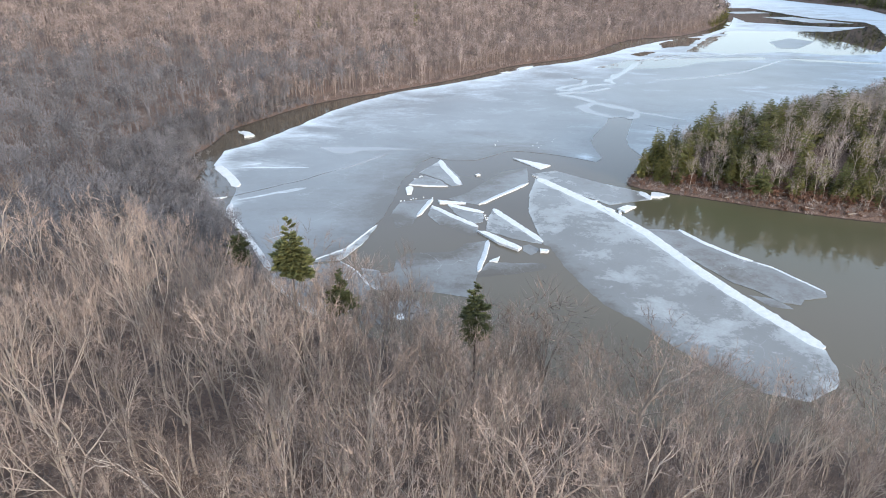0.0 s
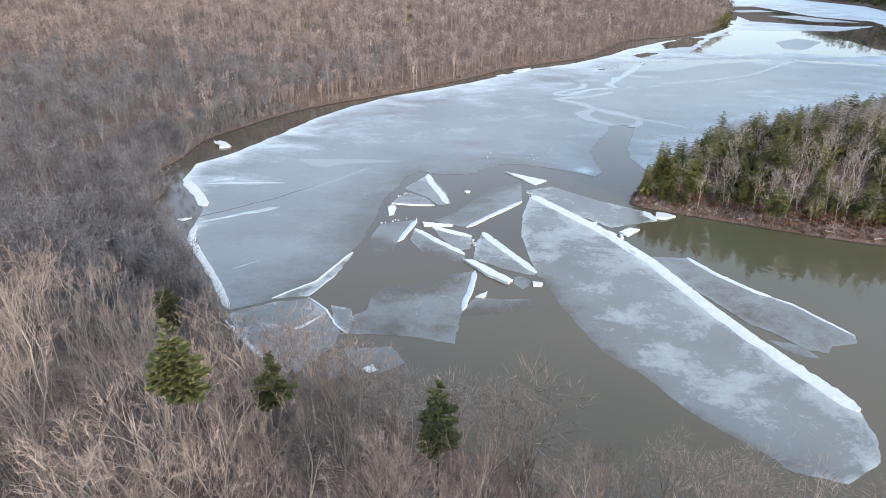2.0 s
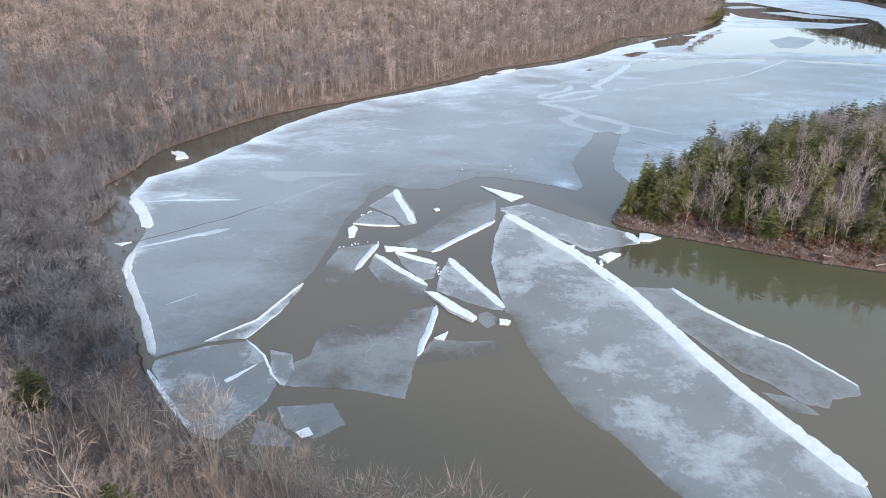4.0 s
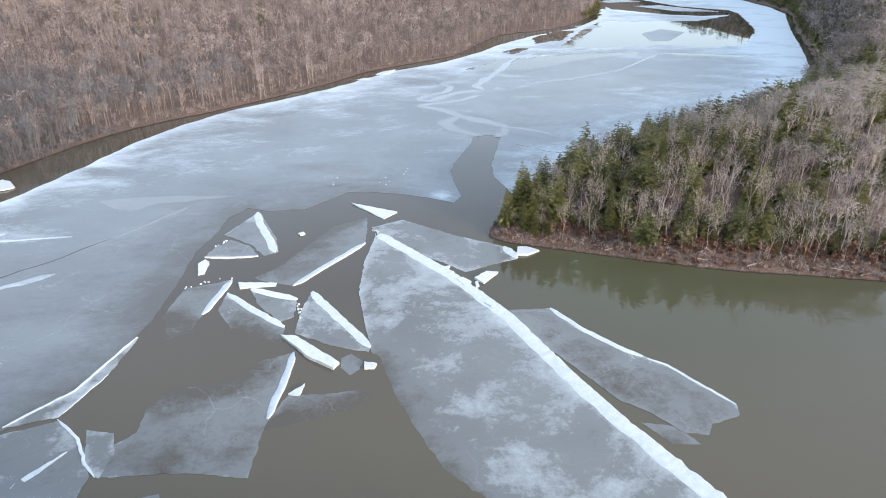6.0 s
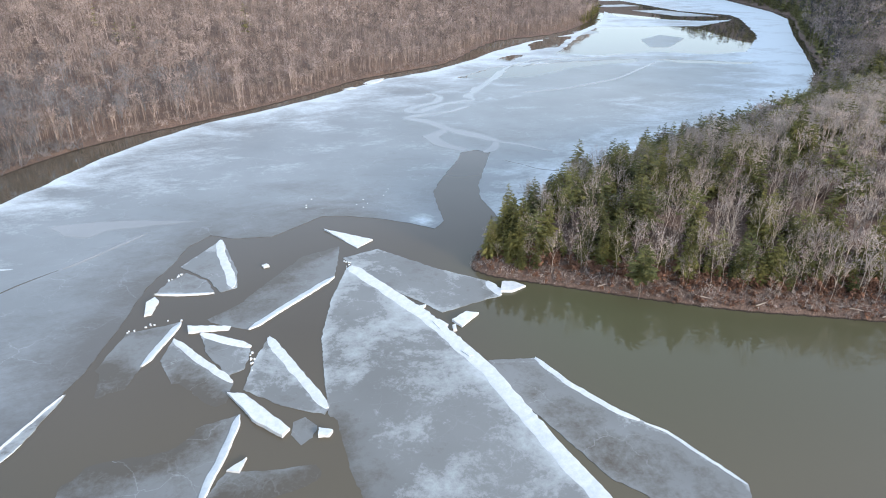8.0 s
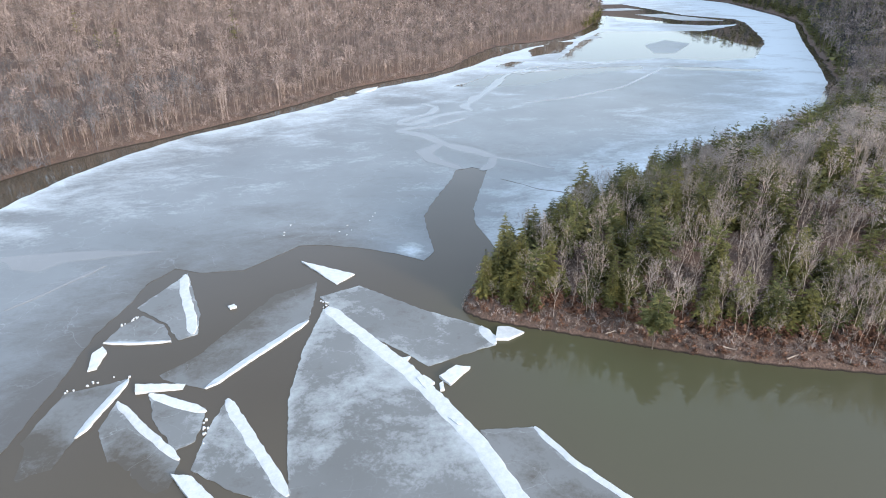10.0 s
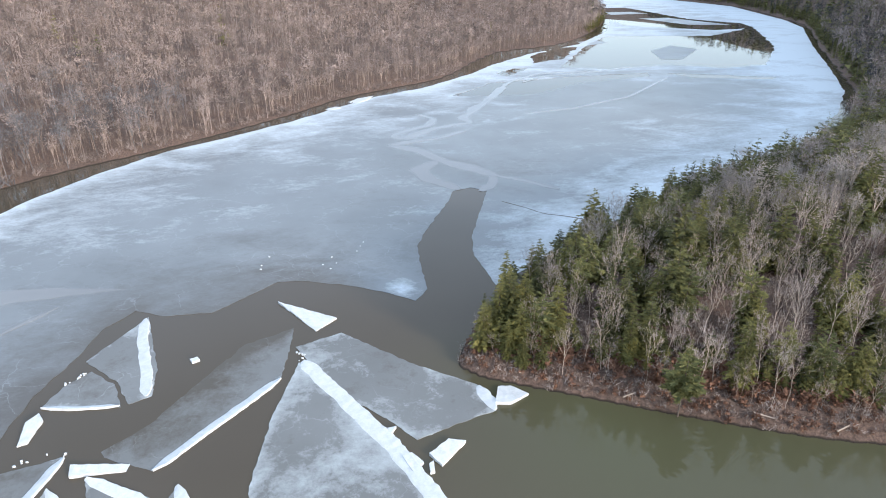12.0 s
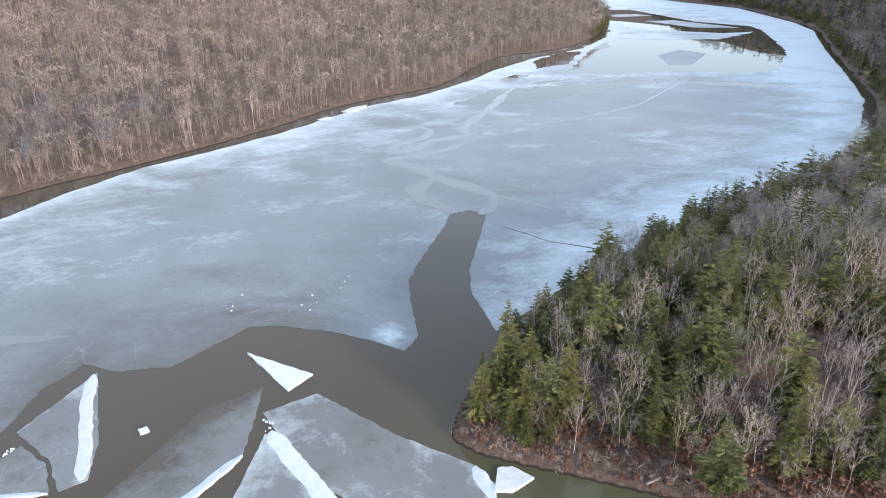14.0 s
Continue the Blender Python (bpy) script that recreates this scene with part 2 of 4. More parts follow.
RIGHT = [(560, 1500), (556, 1060), (578, 923), (528, 741), (497, 670), (415, 549.5), (346.5, 443), (308, 386.5), (272, 346)]
POINT = [(215, 294), (165, 267), (130, 248), (105, 232), (85, 217), (66, 200), (57, 184), (60.5, 180), (73, 173.5), (89, 165.3), (107, 157), (124.5, 151.3), (160, 138), (200, 118), (225, 90)]
LAND = [(NEAR, 0.42, 62), (BAY, 0.07, 70), (FAR, 0.17, 80), (RIGHT, 0.85, 175), (POINT, 0.42, 28)]
RAVINE = [(158, 548), (122, 625), (82, 760), (30, 950)]      # a side valley behind the first far hill
corners = [c for line, _, _ in LAND for c in line]
slopes = np.array([k for line, k, _ in LAND for _ in line])
heights = np.array([k for line, _, k in LAND for _ in line], float)


def shore(points):
    """Metres from the water's edge, on land positive."""
    d = shore_distance(points, bend(corners, True, 5.0))
    return np.where(inside(points, bend(corners, True, 5.0)), -d, d)


def land(points, d=None):
    p = np.asarray(points, float)
    d = shore(p) if d is None else d
    away = 1.0 / (np.linalg.norm(p[:, None] - np.array(corners)[None], axis=2) + 2.0) ** 3
    away /= away.sum(1, keepdims=True)
    s, top = away @ slopes, away @ heights
    z = 0.55 + top * (1 - np.exp(-np.maximum(d, 0) * s / top))
    waves = np.array([noise.noise((x * 0.012, y * 0.012, 0)) * 5 + noise.noise((x * 0.05, y * 0.05, 4)) * 1.4 for x, y in p])
    z += waves * np.clip(d / 60, 0, 1)
    z *= 1 - 0.62 * np.exp(-(shore_distance(p, RAVINE, False) / 34) ** 2)
    return np.where(d > 0, z * np.clip(d / 0.8, 0.1, 1), np.maximum(d * 0.4, -2.5))


def spaced(runs):
    return np.concatenate([np.arange(a, b, k) for a, b, k in runs])


gx = spaced([(-4500, -700, 240), (-700, -250, 15), (-250, -100, 6), (-100, 50, 2.5), (50, 145, 1.2), (145, 320, 5), (320, 700, 12), (700, 4600, 240)])
gy = spaced([(-3500, -100, 200), (-100, 40, 10), (40, 145, 2.5), (145, 190, 1.2), (190, 240, 2.5), (240, 460, 5), (460, 1300, 14), (1300, 4700, 240)])
X, Y = np.meshgrid(gx, gy)
flat = np.c_[X.ravel(), Y.ravel()]
Z = land(flat)
nx, ny = len(gx), len(gy)
i = (np.arange(ny - 1)[:, None] * nx + np.arange(nx - 1)[None]).ravel()
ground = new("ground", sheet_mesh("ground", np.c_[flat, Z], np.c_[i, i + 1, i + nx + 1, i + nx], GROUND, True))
tagged(ground, "brown leaf-covered wooded hills sloping to the lake shore", "ground", kind="structure")
water = new("water", sheet_mesh("water", [(-130, 30, 0), (800, 30, 0), (800, 1650, 0), (-130, 1650, 0)], [(0, 1, 2, 3)], WATER))
tagged(water, "still murky brown-green lake water between ice sheets", "water", kind="structure")

# ---- the main ice sheet, with its leads and pools ----
SHEET = [(-39, 124), (-45, 135), (-54, 149), (-59.5, 158), (-61.5, 168), (-63, 179.5), (-70, 191.5), (-77.5, 203), (-79, 220), (-74, 227), (-69, 235.5), (-64, 248), (-58.5, 261), (-50.5, 285), (-38, 308), (-22, 330), (-2, 347), (21, 369), (35, 386), (55, 410), (73, 423), (92, 438), (123, 474), (140, 500), (180, 545), (232, 588), (290, 670), (345, 790), (405, 1005), (450, 1200)]
SHEET_EAST = [(535, 1200), (551, 1060), (573, 923), (523, 744), (492, 673), (410.5, 553), (342, 446.5), (304, 390), (268, 350), (214, 300), (163, 272), (128, 253), (103, 237), (84, 222), (71, 212)]
SHEET_SOUTH = [(69.4, 227), (71, 238), (80, 263), (83, 271.5), (78.5, 275), (72.5, 272.5), (70, 265), (60, 244), (56.5, 234.5), (56, 224), (55.8, 212.6), (52.6, 208), (47, 212.5), (41, 216), (30, 220.5), (23.6, 221), (19.8, 217.4), (11.3, 209.7), (2, 210), (-4, 213), (-8.5, 206), (-9.8, 198), (-13.2, 187), (-14.6, 172), (-16.5, 157), (-18.4, 151), (-24, 136), (-31.6, 128)]
POOLS = {
    "far": [(181, 485), (240, 589), (274, 632), (369, 626), (446, 684), (379, 555), (365, 536), (318, 476), (282.5, 468.5), (254, 485), (209, 475)],
    "upper": [(378, 917), (420, 918), (423, 828), (424, 766), (456, 719), (443, 676), (395, 664), (354, 693), (327, 715), (336, 769), (347, 824)],
    "band": [(98, 410), (125, 441), (169, 451), (227, 459), (223, 448), (176, 434), (143, 409), (120, 406)],
    "strip": [(238, 457), (268, 445), (295, 434), (288, 428.5), (247, 439)],
    "bank": [(169, 503), (176, 533), (208, 572), (224, 572), (196, 520)],
    "notch": [(135, 469), (150, 485.5), (160, 484), (139.5, 460)],
}
outline = rough_line(SHEET + SHEET_EAST, 3.0, 0.9, 1, False) + rough_line([SHEET_EAST[-1]] + SHEET_SOUTH, 1.2, 0.35, 2, False)
holes = [rough_line(p, 3.0, 2.2, 5 + k) for k, p in enumerate(POOLS.values())]
west_edge = SHEET[8:]


def sheet_frost(v):
    rim = shore_distance(v, SHEET[:9], False)
    west = shore_distance(v, west_edge, False)
    east = shore_distance(v, SHEET_EAST, False)
    away = np.maximum(v[:, 1] - 230, 0)
    f = 0.22 * np.exp(-(west / (26 + 0.06 * away)) ** 2) + 0.22 * np.exp(-(west / 4.0) ** 2)
    f += 0.34 * np.exp(-(east / (24 + 0.10 * away)) ** 2) + 0.25 * np.exp(-(rim / 2.5) ** 2)
    f += 0.05 * np.clip((v[:, 1] - 260) / 100, 0, 1) + 0.12 * np.clip((v[:, 1] - 400) / 60, 0, 1)
    f -= 0.47 * np.exp(-shore_distance(v, SHEET_SOUTH[9:], False) / 17)
    f -= 0.20 * np.exp(-((v[:, 0] - 185) / 45) ** 2 - ((v[:, 1] - 405) / 35) ** 2) + 0.22 * np.exp(-((v[:, 0] - 98) / 20) ** 2 - ((v[:, 1] - 290) / 30) ** 2)
    f += 0.5 * np.exp(-((v[:, 0] - 51) / 5) ** 2 - ((v[:, 1] - 213) / 6) ** 2)
    return f


def ribbon(line, wide, seed):
    """The outline of a crack of about that width along a line."""
    left, right = [], []
    pts = rough_line(line, 3.0, 0.7, seed, False)
    for k, (x, y) in enumerate(pts):
        a, c = pts[max(0, k - 1)], pts[min(len(pts) - 1, k + 1)]
        side = Vector((-(c[1] - a[1]), c[0] - a[0])).normalized()
        half = wide * (0.5 + 0.35 * noise.noise((x * 0.12, y * 0.12, seed))) * (0.35 if k in (0, len(pts) - 1) else 1)
        left.append((x + side.x * half, y + side.y * half))
        right.append((x - side.x * half, y - side.y * half))
    return left + right[::-1]


def strip_mesh(name, line, wide, high, seed, material=SNOW):
    """A heaved edge: a flat, slightly tilted band of snow-white ice along a line, its outer side broken off steeply."""
    line = rough_line(line, 0.8, 0.16, seed, False)
    verts, faces = [], []
    for k, (x, y) in enumerate(line):
        a, b = line[max(0, k - 1)], line[min(len(line) - 1, k + 1)]
        side = Vector((-(b[1] - a[1]), b[0] - a[0], 0)).normalized()
        end = min(1.0, 0.3 + min(k, len(line) - 1 - k) * 0.3)
        wave = 1 + 0.35 * noise.noise((x * 0.25, y * 0.25, seed))
        chip = 1 + 0.2 * noise.noise((x * 1.3, y * 1.3, seed))
        for off, up in ((-0.5, -0.25), (-0.46, 0.9), (-0.40, 1.0), (0.05, 0.6), (0.38, 0.2), (0.5, -0.05)):
            reach = wide * off * end * (wave if off > 0 else chip)
            verts.append((x + side.x * reach, y + side.y * reach, up * high * chip + 0.09))
    for k in range(len(line) - 1):
        for j in range(5):
            faces.append((6 * k + j, 6 * k + j + 1, 6 * k + j + 7, 6 * k + j + 6))
    last = 6 * (len(line) - 1)
    faces += [(0, 5, 4, 1), (1, 4, 3, 2), (last, last + 1, last + 4, last + 5), (last + 1, last + 2, last + 3, last + 4)]
    return sheet_mesh(name, verts, faces, material)


ice = new("lake_ice", plate("lake_ice", outline, holes, 0.07, 0.25, 5.0, LAKE_ICE, sheet_frost))
for k, (line, wide, high) in enumerate((([(-39.5, 124.5), (-45, 135), (-53.5, 149), (-59, 158), (-61, 167)], 1.7, 0.3), ([(-59.5, 161), (-56.5, 153)], 1.6, 0.3), ([(-63, 181), (-68, 190), (-76, 202)], 3.0, 0.35))):
    part("heaved_edge", strip_mesh("heaved_edge", line, wide, high, 60 + k), ice, "snow-white heaved shore edge")
for k, (line, wide) in enumerate((([(-71.7, 199.5), (-58, 200.4), (-45, 200.8)], 0.9), ([(-60.5, 169.5), (-50.3, 176), (-42, 180.4)], 1.5), ([(-44, 142), (-39, 146.5)], 0.5), ([(-68, 203), (-62, 205)], 2.0))):
    me = plate("snow_streak", ribbon(line, wide, 70 + k), [], 0.082, 0.03, 3.0, LAKE_ICE, lambda v: np.full(len(v), 0.3))
    part("snow_streak", me, ice, "thin white streak of drifted snow")
tagged(ice, "broad grey lake ice sheet with frosted white shore edges", "ice sheet", kind="structure")


def thin(name, poly, label, amount=0.5, seed=9, material=LEAD, top=0.085, group=""):
    me = plate(name, rough_line(poly, 1.5, amount, seed), [], top, 0.05, 4.0, material, lambda v: np.full(len(v), -0.14 if material is FLOE_ICE else 0.0))
    return tagged(new(name, me), label, "ice", group)


thin("refrozen_lead", [(-46, 225), (-40.5, 226), (-24, 226), (-8, 223), (-18.7, 221.7), (-30, 220.6), (-34, 216), (-39.7, 218)], "smooth refrozen crack near the shore", group="refrozen cracks")
for k, (line, wide) in enumerate((([(129, 429), (117, 404), (103, 381), (94, 363), (95.5, 355), (80, 349), (66, 334), (60, 338)], 4.2), ([(75, 374), (81, 364), (77, 353), (67, 346), (60, 338)], 3.0),
                                  ([(58, 326), (67.4, 317.7), (73.7, 304.6), (82.3, 294.2), (89.3, 284.5)], 5.5), ([(88.5, 285.5), (97, 278.7), (105.4, 269)], 2.6), ([(73, 304), (65, 294.5), (67, 284), (75, 273.5)], 5.0),
                                  ([(88.5, 285), (86, 277), (81, 271)], 4.2), ([(58, 325), (66.7, 329), (77, 332), (91, 342.7)], 3.2), ([(113.5, 399), (120, 413), (137, 443), (158, 464), (195, 470)], 2.6), ([(143, 440), (160, 456), (193, 465), (226, 480)], 2.2),
                                  ([(124, 368), (149, 374.5), (186, 395.6), (232, 443)], 1.6), ([(-34, 199), (-26, 209), (-20, 217)], 1.2))):
    thin("refrozen_lead", ribbon(line, wide, k), "pale winding refrozen crack across the ice sheet", 0.3, 40 + k, top=0.08 + 0.004 * k, group="refrozen cracks")
for k, (line, wide) in enumerate((([(-63, 172), (-54.6, 179), (-45, 187), (-34.6, 198.7)], 0.5), ([(85, 262), (95, 250), (108, 243)], 0.4))):
    me = plate("ice_crack", ribbon(line, wide, k), [], 0.078, 0.05, 4.0, WATER, lambda v: np.zeros(len(v)))
    tagged(new("ice_crack", me), "dark wet crack through the ice sheet", "crack", "dark ice cracks")
island = plate("ice_floe", rough_line([(272, 546), (301, 571), (311, 549), (274, 504), (260, 506)], 3, 1, 4), [], 0.07, 0.2, 6, LAKE_ICE, lambda v: np.zeros(len(v)))
tagged(new("ice_floe", island), "flat grey ice floe in a far open pool", "ice floe", "floating ice floes")


for k, p in enumerate(([(373, 780), (408, 783), (430, 725), (436, 705), (394, 713)], [(352, 850), (400, 860), (410, 835), (362, 826)], [(235, 600), (253, 613), (259, 595), (230, 576)])):
    far_floe = plate("ice_floe", rough_line(p, 4, 1.5, 80 + k), [], 0.06, 0.2, 9, LAKE_ICE, lambda v: np.full(len(v), 0.18))
    tagged(new("ice_floe", far_floe), "pale ice floe in the far open pool", "ice floe", "floating ice floes")

# ---- the broken floes ----
def floe(poly, label, ridges=(), frost=0.0, seed=1, top=0.09, material=None, sunk=()):
    """An ice plate with its heaved white edges; each ridge: its line, width, height."""
    base = Vector((*np.mean(poly, 0), 0))
    edge = rough_line(poly, 0.6, 0.26, seed)
    lines = [r[0] for r in ridges]

    def rime(v):
        f = frost + 0.20 * np.exp(-shore_distance(v, edge) / 0.5) * np.array([0.5 + noise.noise((x * 0.3, y * 0.3, seed)) for x, y in v])
        for line in lines:
            f += 0.24 * np.exp(-shore_distance(v, line, False) / 1.3)
        if sunk:
            f -= 0.42 * np.exp(-shore_distance(v, sunk, False) / 3.5)
        return f

    thing = tagged(new("ice_floe"), label, "ice floe", "broken ice floes")
    thing.location = base
    dip = (lambda v: -(top + 0.06) * np.exp(-(shore_distance(v, sunk, False) / 1.6) ** 2)) if sunk else None
    body = plate("sheet", edge, [], top, 0.22, 1.6, material or FLOE_ICE, rime, dip)
    body.transform(Matrix.Translation(-base))
    part("sheet", body, thing)
    for k, (line, wide, high) in enumerate(ridges):
        a, b = Vector(line[0]), Vector(line[-1])
        if (base.xy - (a + b) / 2).dot(Vector((a.y - b.y, b.x - a.x))) < 0:
            line = line[::-1]                # the broken side faces outwards
        me = strip_mesh("heaved_edge", line, wide, high, seed + 7 * k)
        me.transform(Matrix.Translation(-base))
        part("heaved_edge", me, thing, "snow-white heaved ice edge")
    return thing


def slab(poly, label, high=0.35, seed=1, name="ice_slab", lean=0.25):
    """A thick white block of ice, lying a little tilted."""
    c = np.mean(poly, 0)
    edge = rough_line(poly, 0.6, 0.12, seed)
    axis = Vector((math.cos(seed), math.sin(seed)))
    me = plate(name, edge, [], high, high + 0.2, 0.8, SNOW, lambda v: np.zeros(len(v)), lambda v: lean * 0.2 * ((v - c) @ np.array(axis)) + 0.05 * np.sin(v[:, 0] * 3 + v[:, 1]))
    me.transform(Matrix.Translation((-c[0], -c[1], 0)))
    ob = tagged(new(name, me), label, "ice block", "white ice slabs")
    ob.location = (*c, 0)
    return ob


RIDGE = [(30, 189.5), (36.6, 178), (43.6, 165.8), (48.5, 154.5), (52.2, 144.8), (56.5, 128), (61.1, 113), (65.1, 102.8), (68.8, 93.4)]
floe([(29.3, 189.5), (25.5, 175), (23.6, 161.6), (24, 148), (24.8, 137.5), (26.2, 127.8), (28.8, 117), (32, 108), (37, 101.7), (41, 93), (46.5, 86), (52, 80.5), (58.4, 78.3), (65.4, 82.5), (67.7, 87), (68.9, 93.2), *RIDGE[-2:0:-1]], "long grey ice floe with a white heaved edge", [(RIDGE, 2.7, 0.4)], 0.12, 1, sunk=[(24.8, 137.5), (26.2, 127.8), (28.8, 117), (32, 108), (37, 101.7), (41, 93), (46.5, 86), (50, 82)])
floe([(52.7, 149), (60.9, 148.4), (64.4, 140.3), (69.2, 132.8), (75, 126.8), (78.4, 119.8), (81, 115), (80, 112.7), (74.5, 111.4), (72.8, 109.3), (69.4, 110.5), (66.4, 115.6), (63, 119), (59.5, 127.3), (55.4, 137)], "narrow grey ice floe with frosted outer edge", [([(61, 148.2), (64.4, 140.1), (69.2, 132.6), (72, 129.6)], 1.0, 0.25), ([(72.5, 129), (75, 126.5), (78.4, 119.6), (80.8, 115)], 0.5, 0.15)], -0.15, 2)
floe([(64, 113.7), (69.2, 111.9), (70.6, 107.8), (66.5, 108.6)], "small dim wet ice floe", [], -0.2, 3, 0.03)
floe([(28.5, 194.5), (37, 198), (49.7, 185.3), (59.2, 178), (60.7, 171), (53.6, 168.8), (47.4, 166.4), (43.3, 172), (35.3, 180.4)], "smooth grey-green ice floe beside the wooded point", [([(59.2, 177.5), (60.7, 171.2)], 2.2, 0.26)], 0.02, 4, 0.09)
floe([(28, 203), (27.5, 194), (26.3, 185), (9.8, 166.3), (2.3, 170.2), (0.8, 172.8), (5.9, 177.6), (13.4, 190.3), (18, 198)], "wet grey ice floe with a white lower edge", [([(26.3, 185.2), (18, 175.8), (9.8, 166.3)], 1.6, 0.26)], -0.09, 5, 0.05, sunk=[(28, 203), (18, 198), (13.4, 190.3), (5.9, 177.6), (0.8, 172.8)])
floe([(-0.7, 210), (4.9, 191.7), (5.8, 183.8), (2.6, 182.2), (-0.7, 188.5), (-8, 195.8)], "tilted grey ice floe with a white ridge across it", [([(-1.2, 209.3), (0.3, 200.8), (3, 192), (4.9, 183.9)], 2.0, 0.26)], -0.05, 6)
floe([(-6.1, 192.5), (-1.1, 188), (1.5, 181.7), (-11, 183.3), (-9.4, 188.5)], "grey ice floe with a white near edge", [([(1.3, 182), (-4.5, 182.4), (-10.8, 183.4)], 1.1, 0.3)], -0.1, 7)
floe([(-12.7, 168.6), (-3.3, 171.3), (-7.3, 157), (-8.9, 149.6), (-13.9, 146.6), (-15.3, 156)], "dim grey ice floe with a white edge", [([(-3.4, 171), (-5.4, 164), (-7.4, 157.2)], 1.5, 0.26)], -0.12, 8, 0.05, sunk=[(-15.3, 156), (-13.9, 146.6), (-8.9, 149.6)])
floe([(-3.7, 164.8), (8.9, 150), (8.4, 143.2), (5.7, 141.6), (-0.6, 150), (-4.6, 158.5)], "dark wet ice floe with a white edge", [([(-3.5, 164.8), (2.5, 157.2), (8.8, 150)], 1.3, 0.35)], -0.14, 9, 0.05, sunk=[(8.4, 143.2), (5.7, 141.6), (-0.6, 150)])
floe([(1.1, 166.3), (10.7, 161.2), (10.9, 159), (10.3, 153.5), (7.8, 152), (2.9, 160)], "small grey ice floe with a thick white edge", [([(1.1, 166.2), (6, 163), (10.9, 160.2)], 1.7, 0.26)], -0.08, 10)
floe([(13.7, 163), (17, 157), (24.8, 141.2), (24, 139.2), (17.2, 142.5), (10.8, 147.7), (11.8, 155.7)], "pale triangular ice floe with a white rim", [([(13.8, 162.8), (17.2, 155.5), (24.4, 140.6)], 1.8, 0.26)], 0.02, 11)
floe([(11, 141.6), (3.4, 138.8), (1, 136.2), (-9.9, 135.4), (-11.3, 132), (-11.6, 124.3), (-16, 120.4), (-15.3, 115.8), (-3, 114.6), (5.7, 112.2), (6.9, 121), (10.3, 135.4)], "broad pale ice floe, dark where wet", [([(10.8, 141.2), (9.5, 133), (7.4, 124)], 1.3, 0.3)], -0.13, 12, 0.06, sunk=[(-11.3, 132), (-9.9, 135.4), (1, 136.2), (3.4, 138.8)])
floe([(10.4, 129.3), (16.3, 128.7), (24.2, 128.8), (26.2, 126.2), (21.8, 123.5), (16, 121.7), (7.9, 120), (6.8, 122.6)], "dim wet ice floe", [], -0.16, 13, 0.05, sunk=[(24.2, 128.8), (26.2, 126.2), (21.8, 123.5), (16, 121.7), (7.9, 120)])
floe([(19.2, 138.3), (21, 139.2), (22.8, 137), (22.2, 134.4), (20.5, 133), (19, 135.5)], "small broken ice floe", [], -0.1, 14, 0.03)
floe([(-14.3, 110.3), (-5.7, 111.3), (-3.1, 106), (-7.3, 103), (-12.3, 105.6)], "small grey ice floe near the shore", [], 0.0, 15, 0.06)
floe([(-38.5, 123), (-30.9, 127.2), (-23.7, 128.9), (-18.2, 122), (-15.8, 116.2), (-16.3, 111.7), (-19.4, 106.5), (-21.2, 103.3), (-24.3, 103.5), (-30.3, 110), (-38, 120.2)], "blue-grey ice sheet against the near shore", [([(-38.6, 120), (-31, 110.5), (-24.5, 103.6)], 0.9, 0.25)], 0.03, 16)
floe([(-16.6, 107.3), (-13.1, 105.7), (-9.1, 101.3), (-16.5, 102)], "dim ice floe at the shore", [], -0.1, 17, 0.05)
floe([(-31.7, 128.6), (-23.8, 136.2), (-17.6, 151.2), (-19.9, 140), (-24.4, 129.8)], "narrow wedge of grey ice along a crack", [([(-31.7, 128.6), (-23.8, 136.2), (-17.8, 151)], 0.6, 0.15), ([(-24.4, 129.8), (-19.9, 140)], 0.4, 0.12)], -0.05, 18, 0.14)

floe([(-19.1, 126), (-14.9, 124.6), (-13.6, 120), (-14.4, 115.5), (-17.4, 118.5), (-18, 121.5)], "crushed white brash ice at a crack", [([(-24.3, 129.3), (-19.7, 124.2), (-17.2, 118.8), (-15, 115.8)], 0.5, 0.15)], -0.02, 19, 0.1)
for k, (p, h) in enumerate((([(-67.7, 171.5), (-63.6, 172.2), (-65.3, 170)], 0.15), ([(-57.2, 146.4), (-54.6, 145.7), (-53.8, 143.8), (-56.4, 145)], 0.15), ([(-26.4, 113.9), (-25, 117), (-20.3, 121.6), (-22.7, 118)], 0.13), ([(-10.4, 104.4), (-8.6, 105.6), (-7.6, 104), (-9.2, 103.2)], 0.15))):
    slab(p, "thin snow-covered scrap of ice", h, 50 + k)
slab([(24.3, 211.6), (36.2, 203.2), (32.2, 199.3)], "snow-white triangular ice slab", 0.3, 1)
slab([(-10.4, 181.6), (-9.3, 180), (-9.6, 175), (-10.9, 174.5), (-11.6, 179.7)], "small white ice slab", 0.4, 2)
slab([(-1.7, 168.9), (6.4, 168.2), (6.2, 166.8), (-1.2, 166.7)], "long thin white ice slab", 0.35, 3)
slab([(8.3, 147), (11.2, 146.2), (18.8, 136.5), (17.7, 135), (13.4, 139)], "long thick white ice slab", 0.55, 4)
slab([(23.1, 136.1), (25.2, 135.1), (24.6, 134), (23, 134.2)], "small white ice block", 0.5, 5)
slab([(10.4, 129.4), (13, 131.5), (12.2, 128.8)], "small white ice block", 0.4, 6)
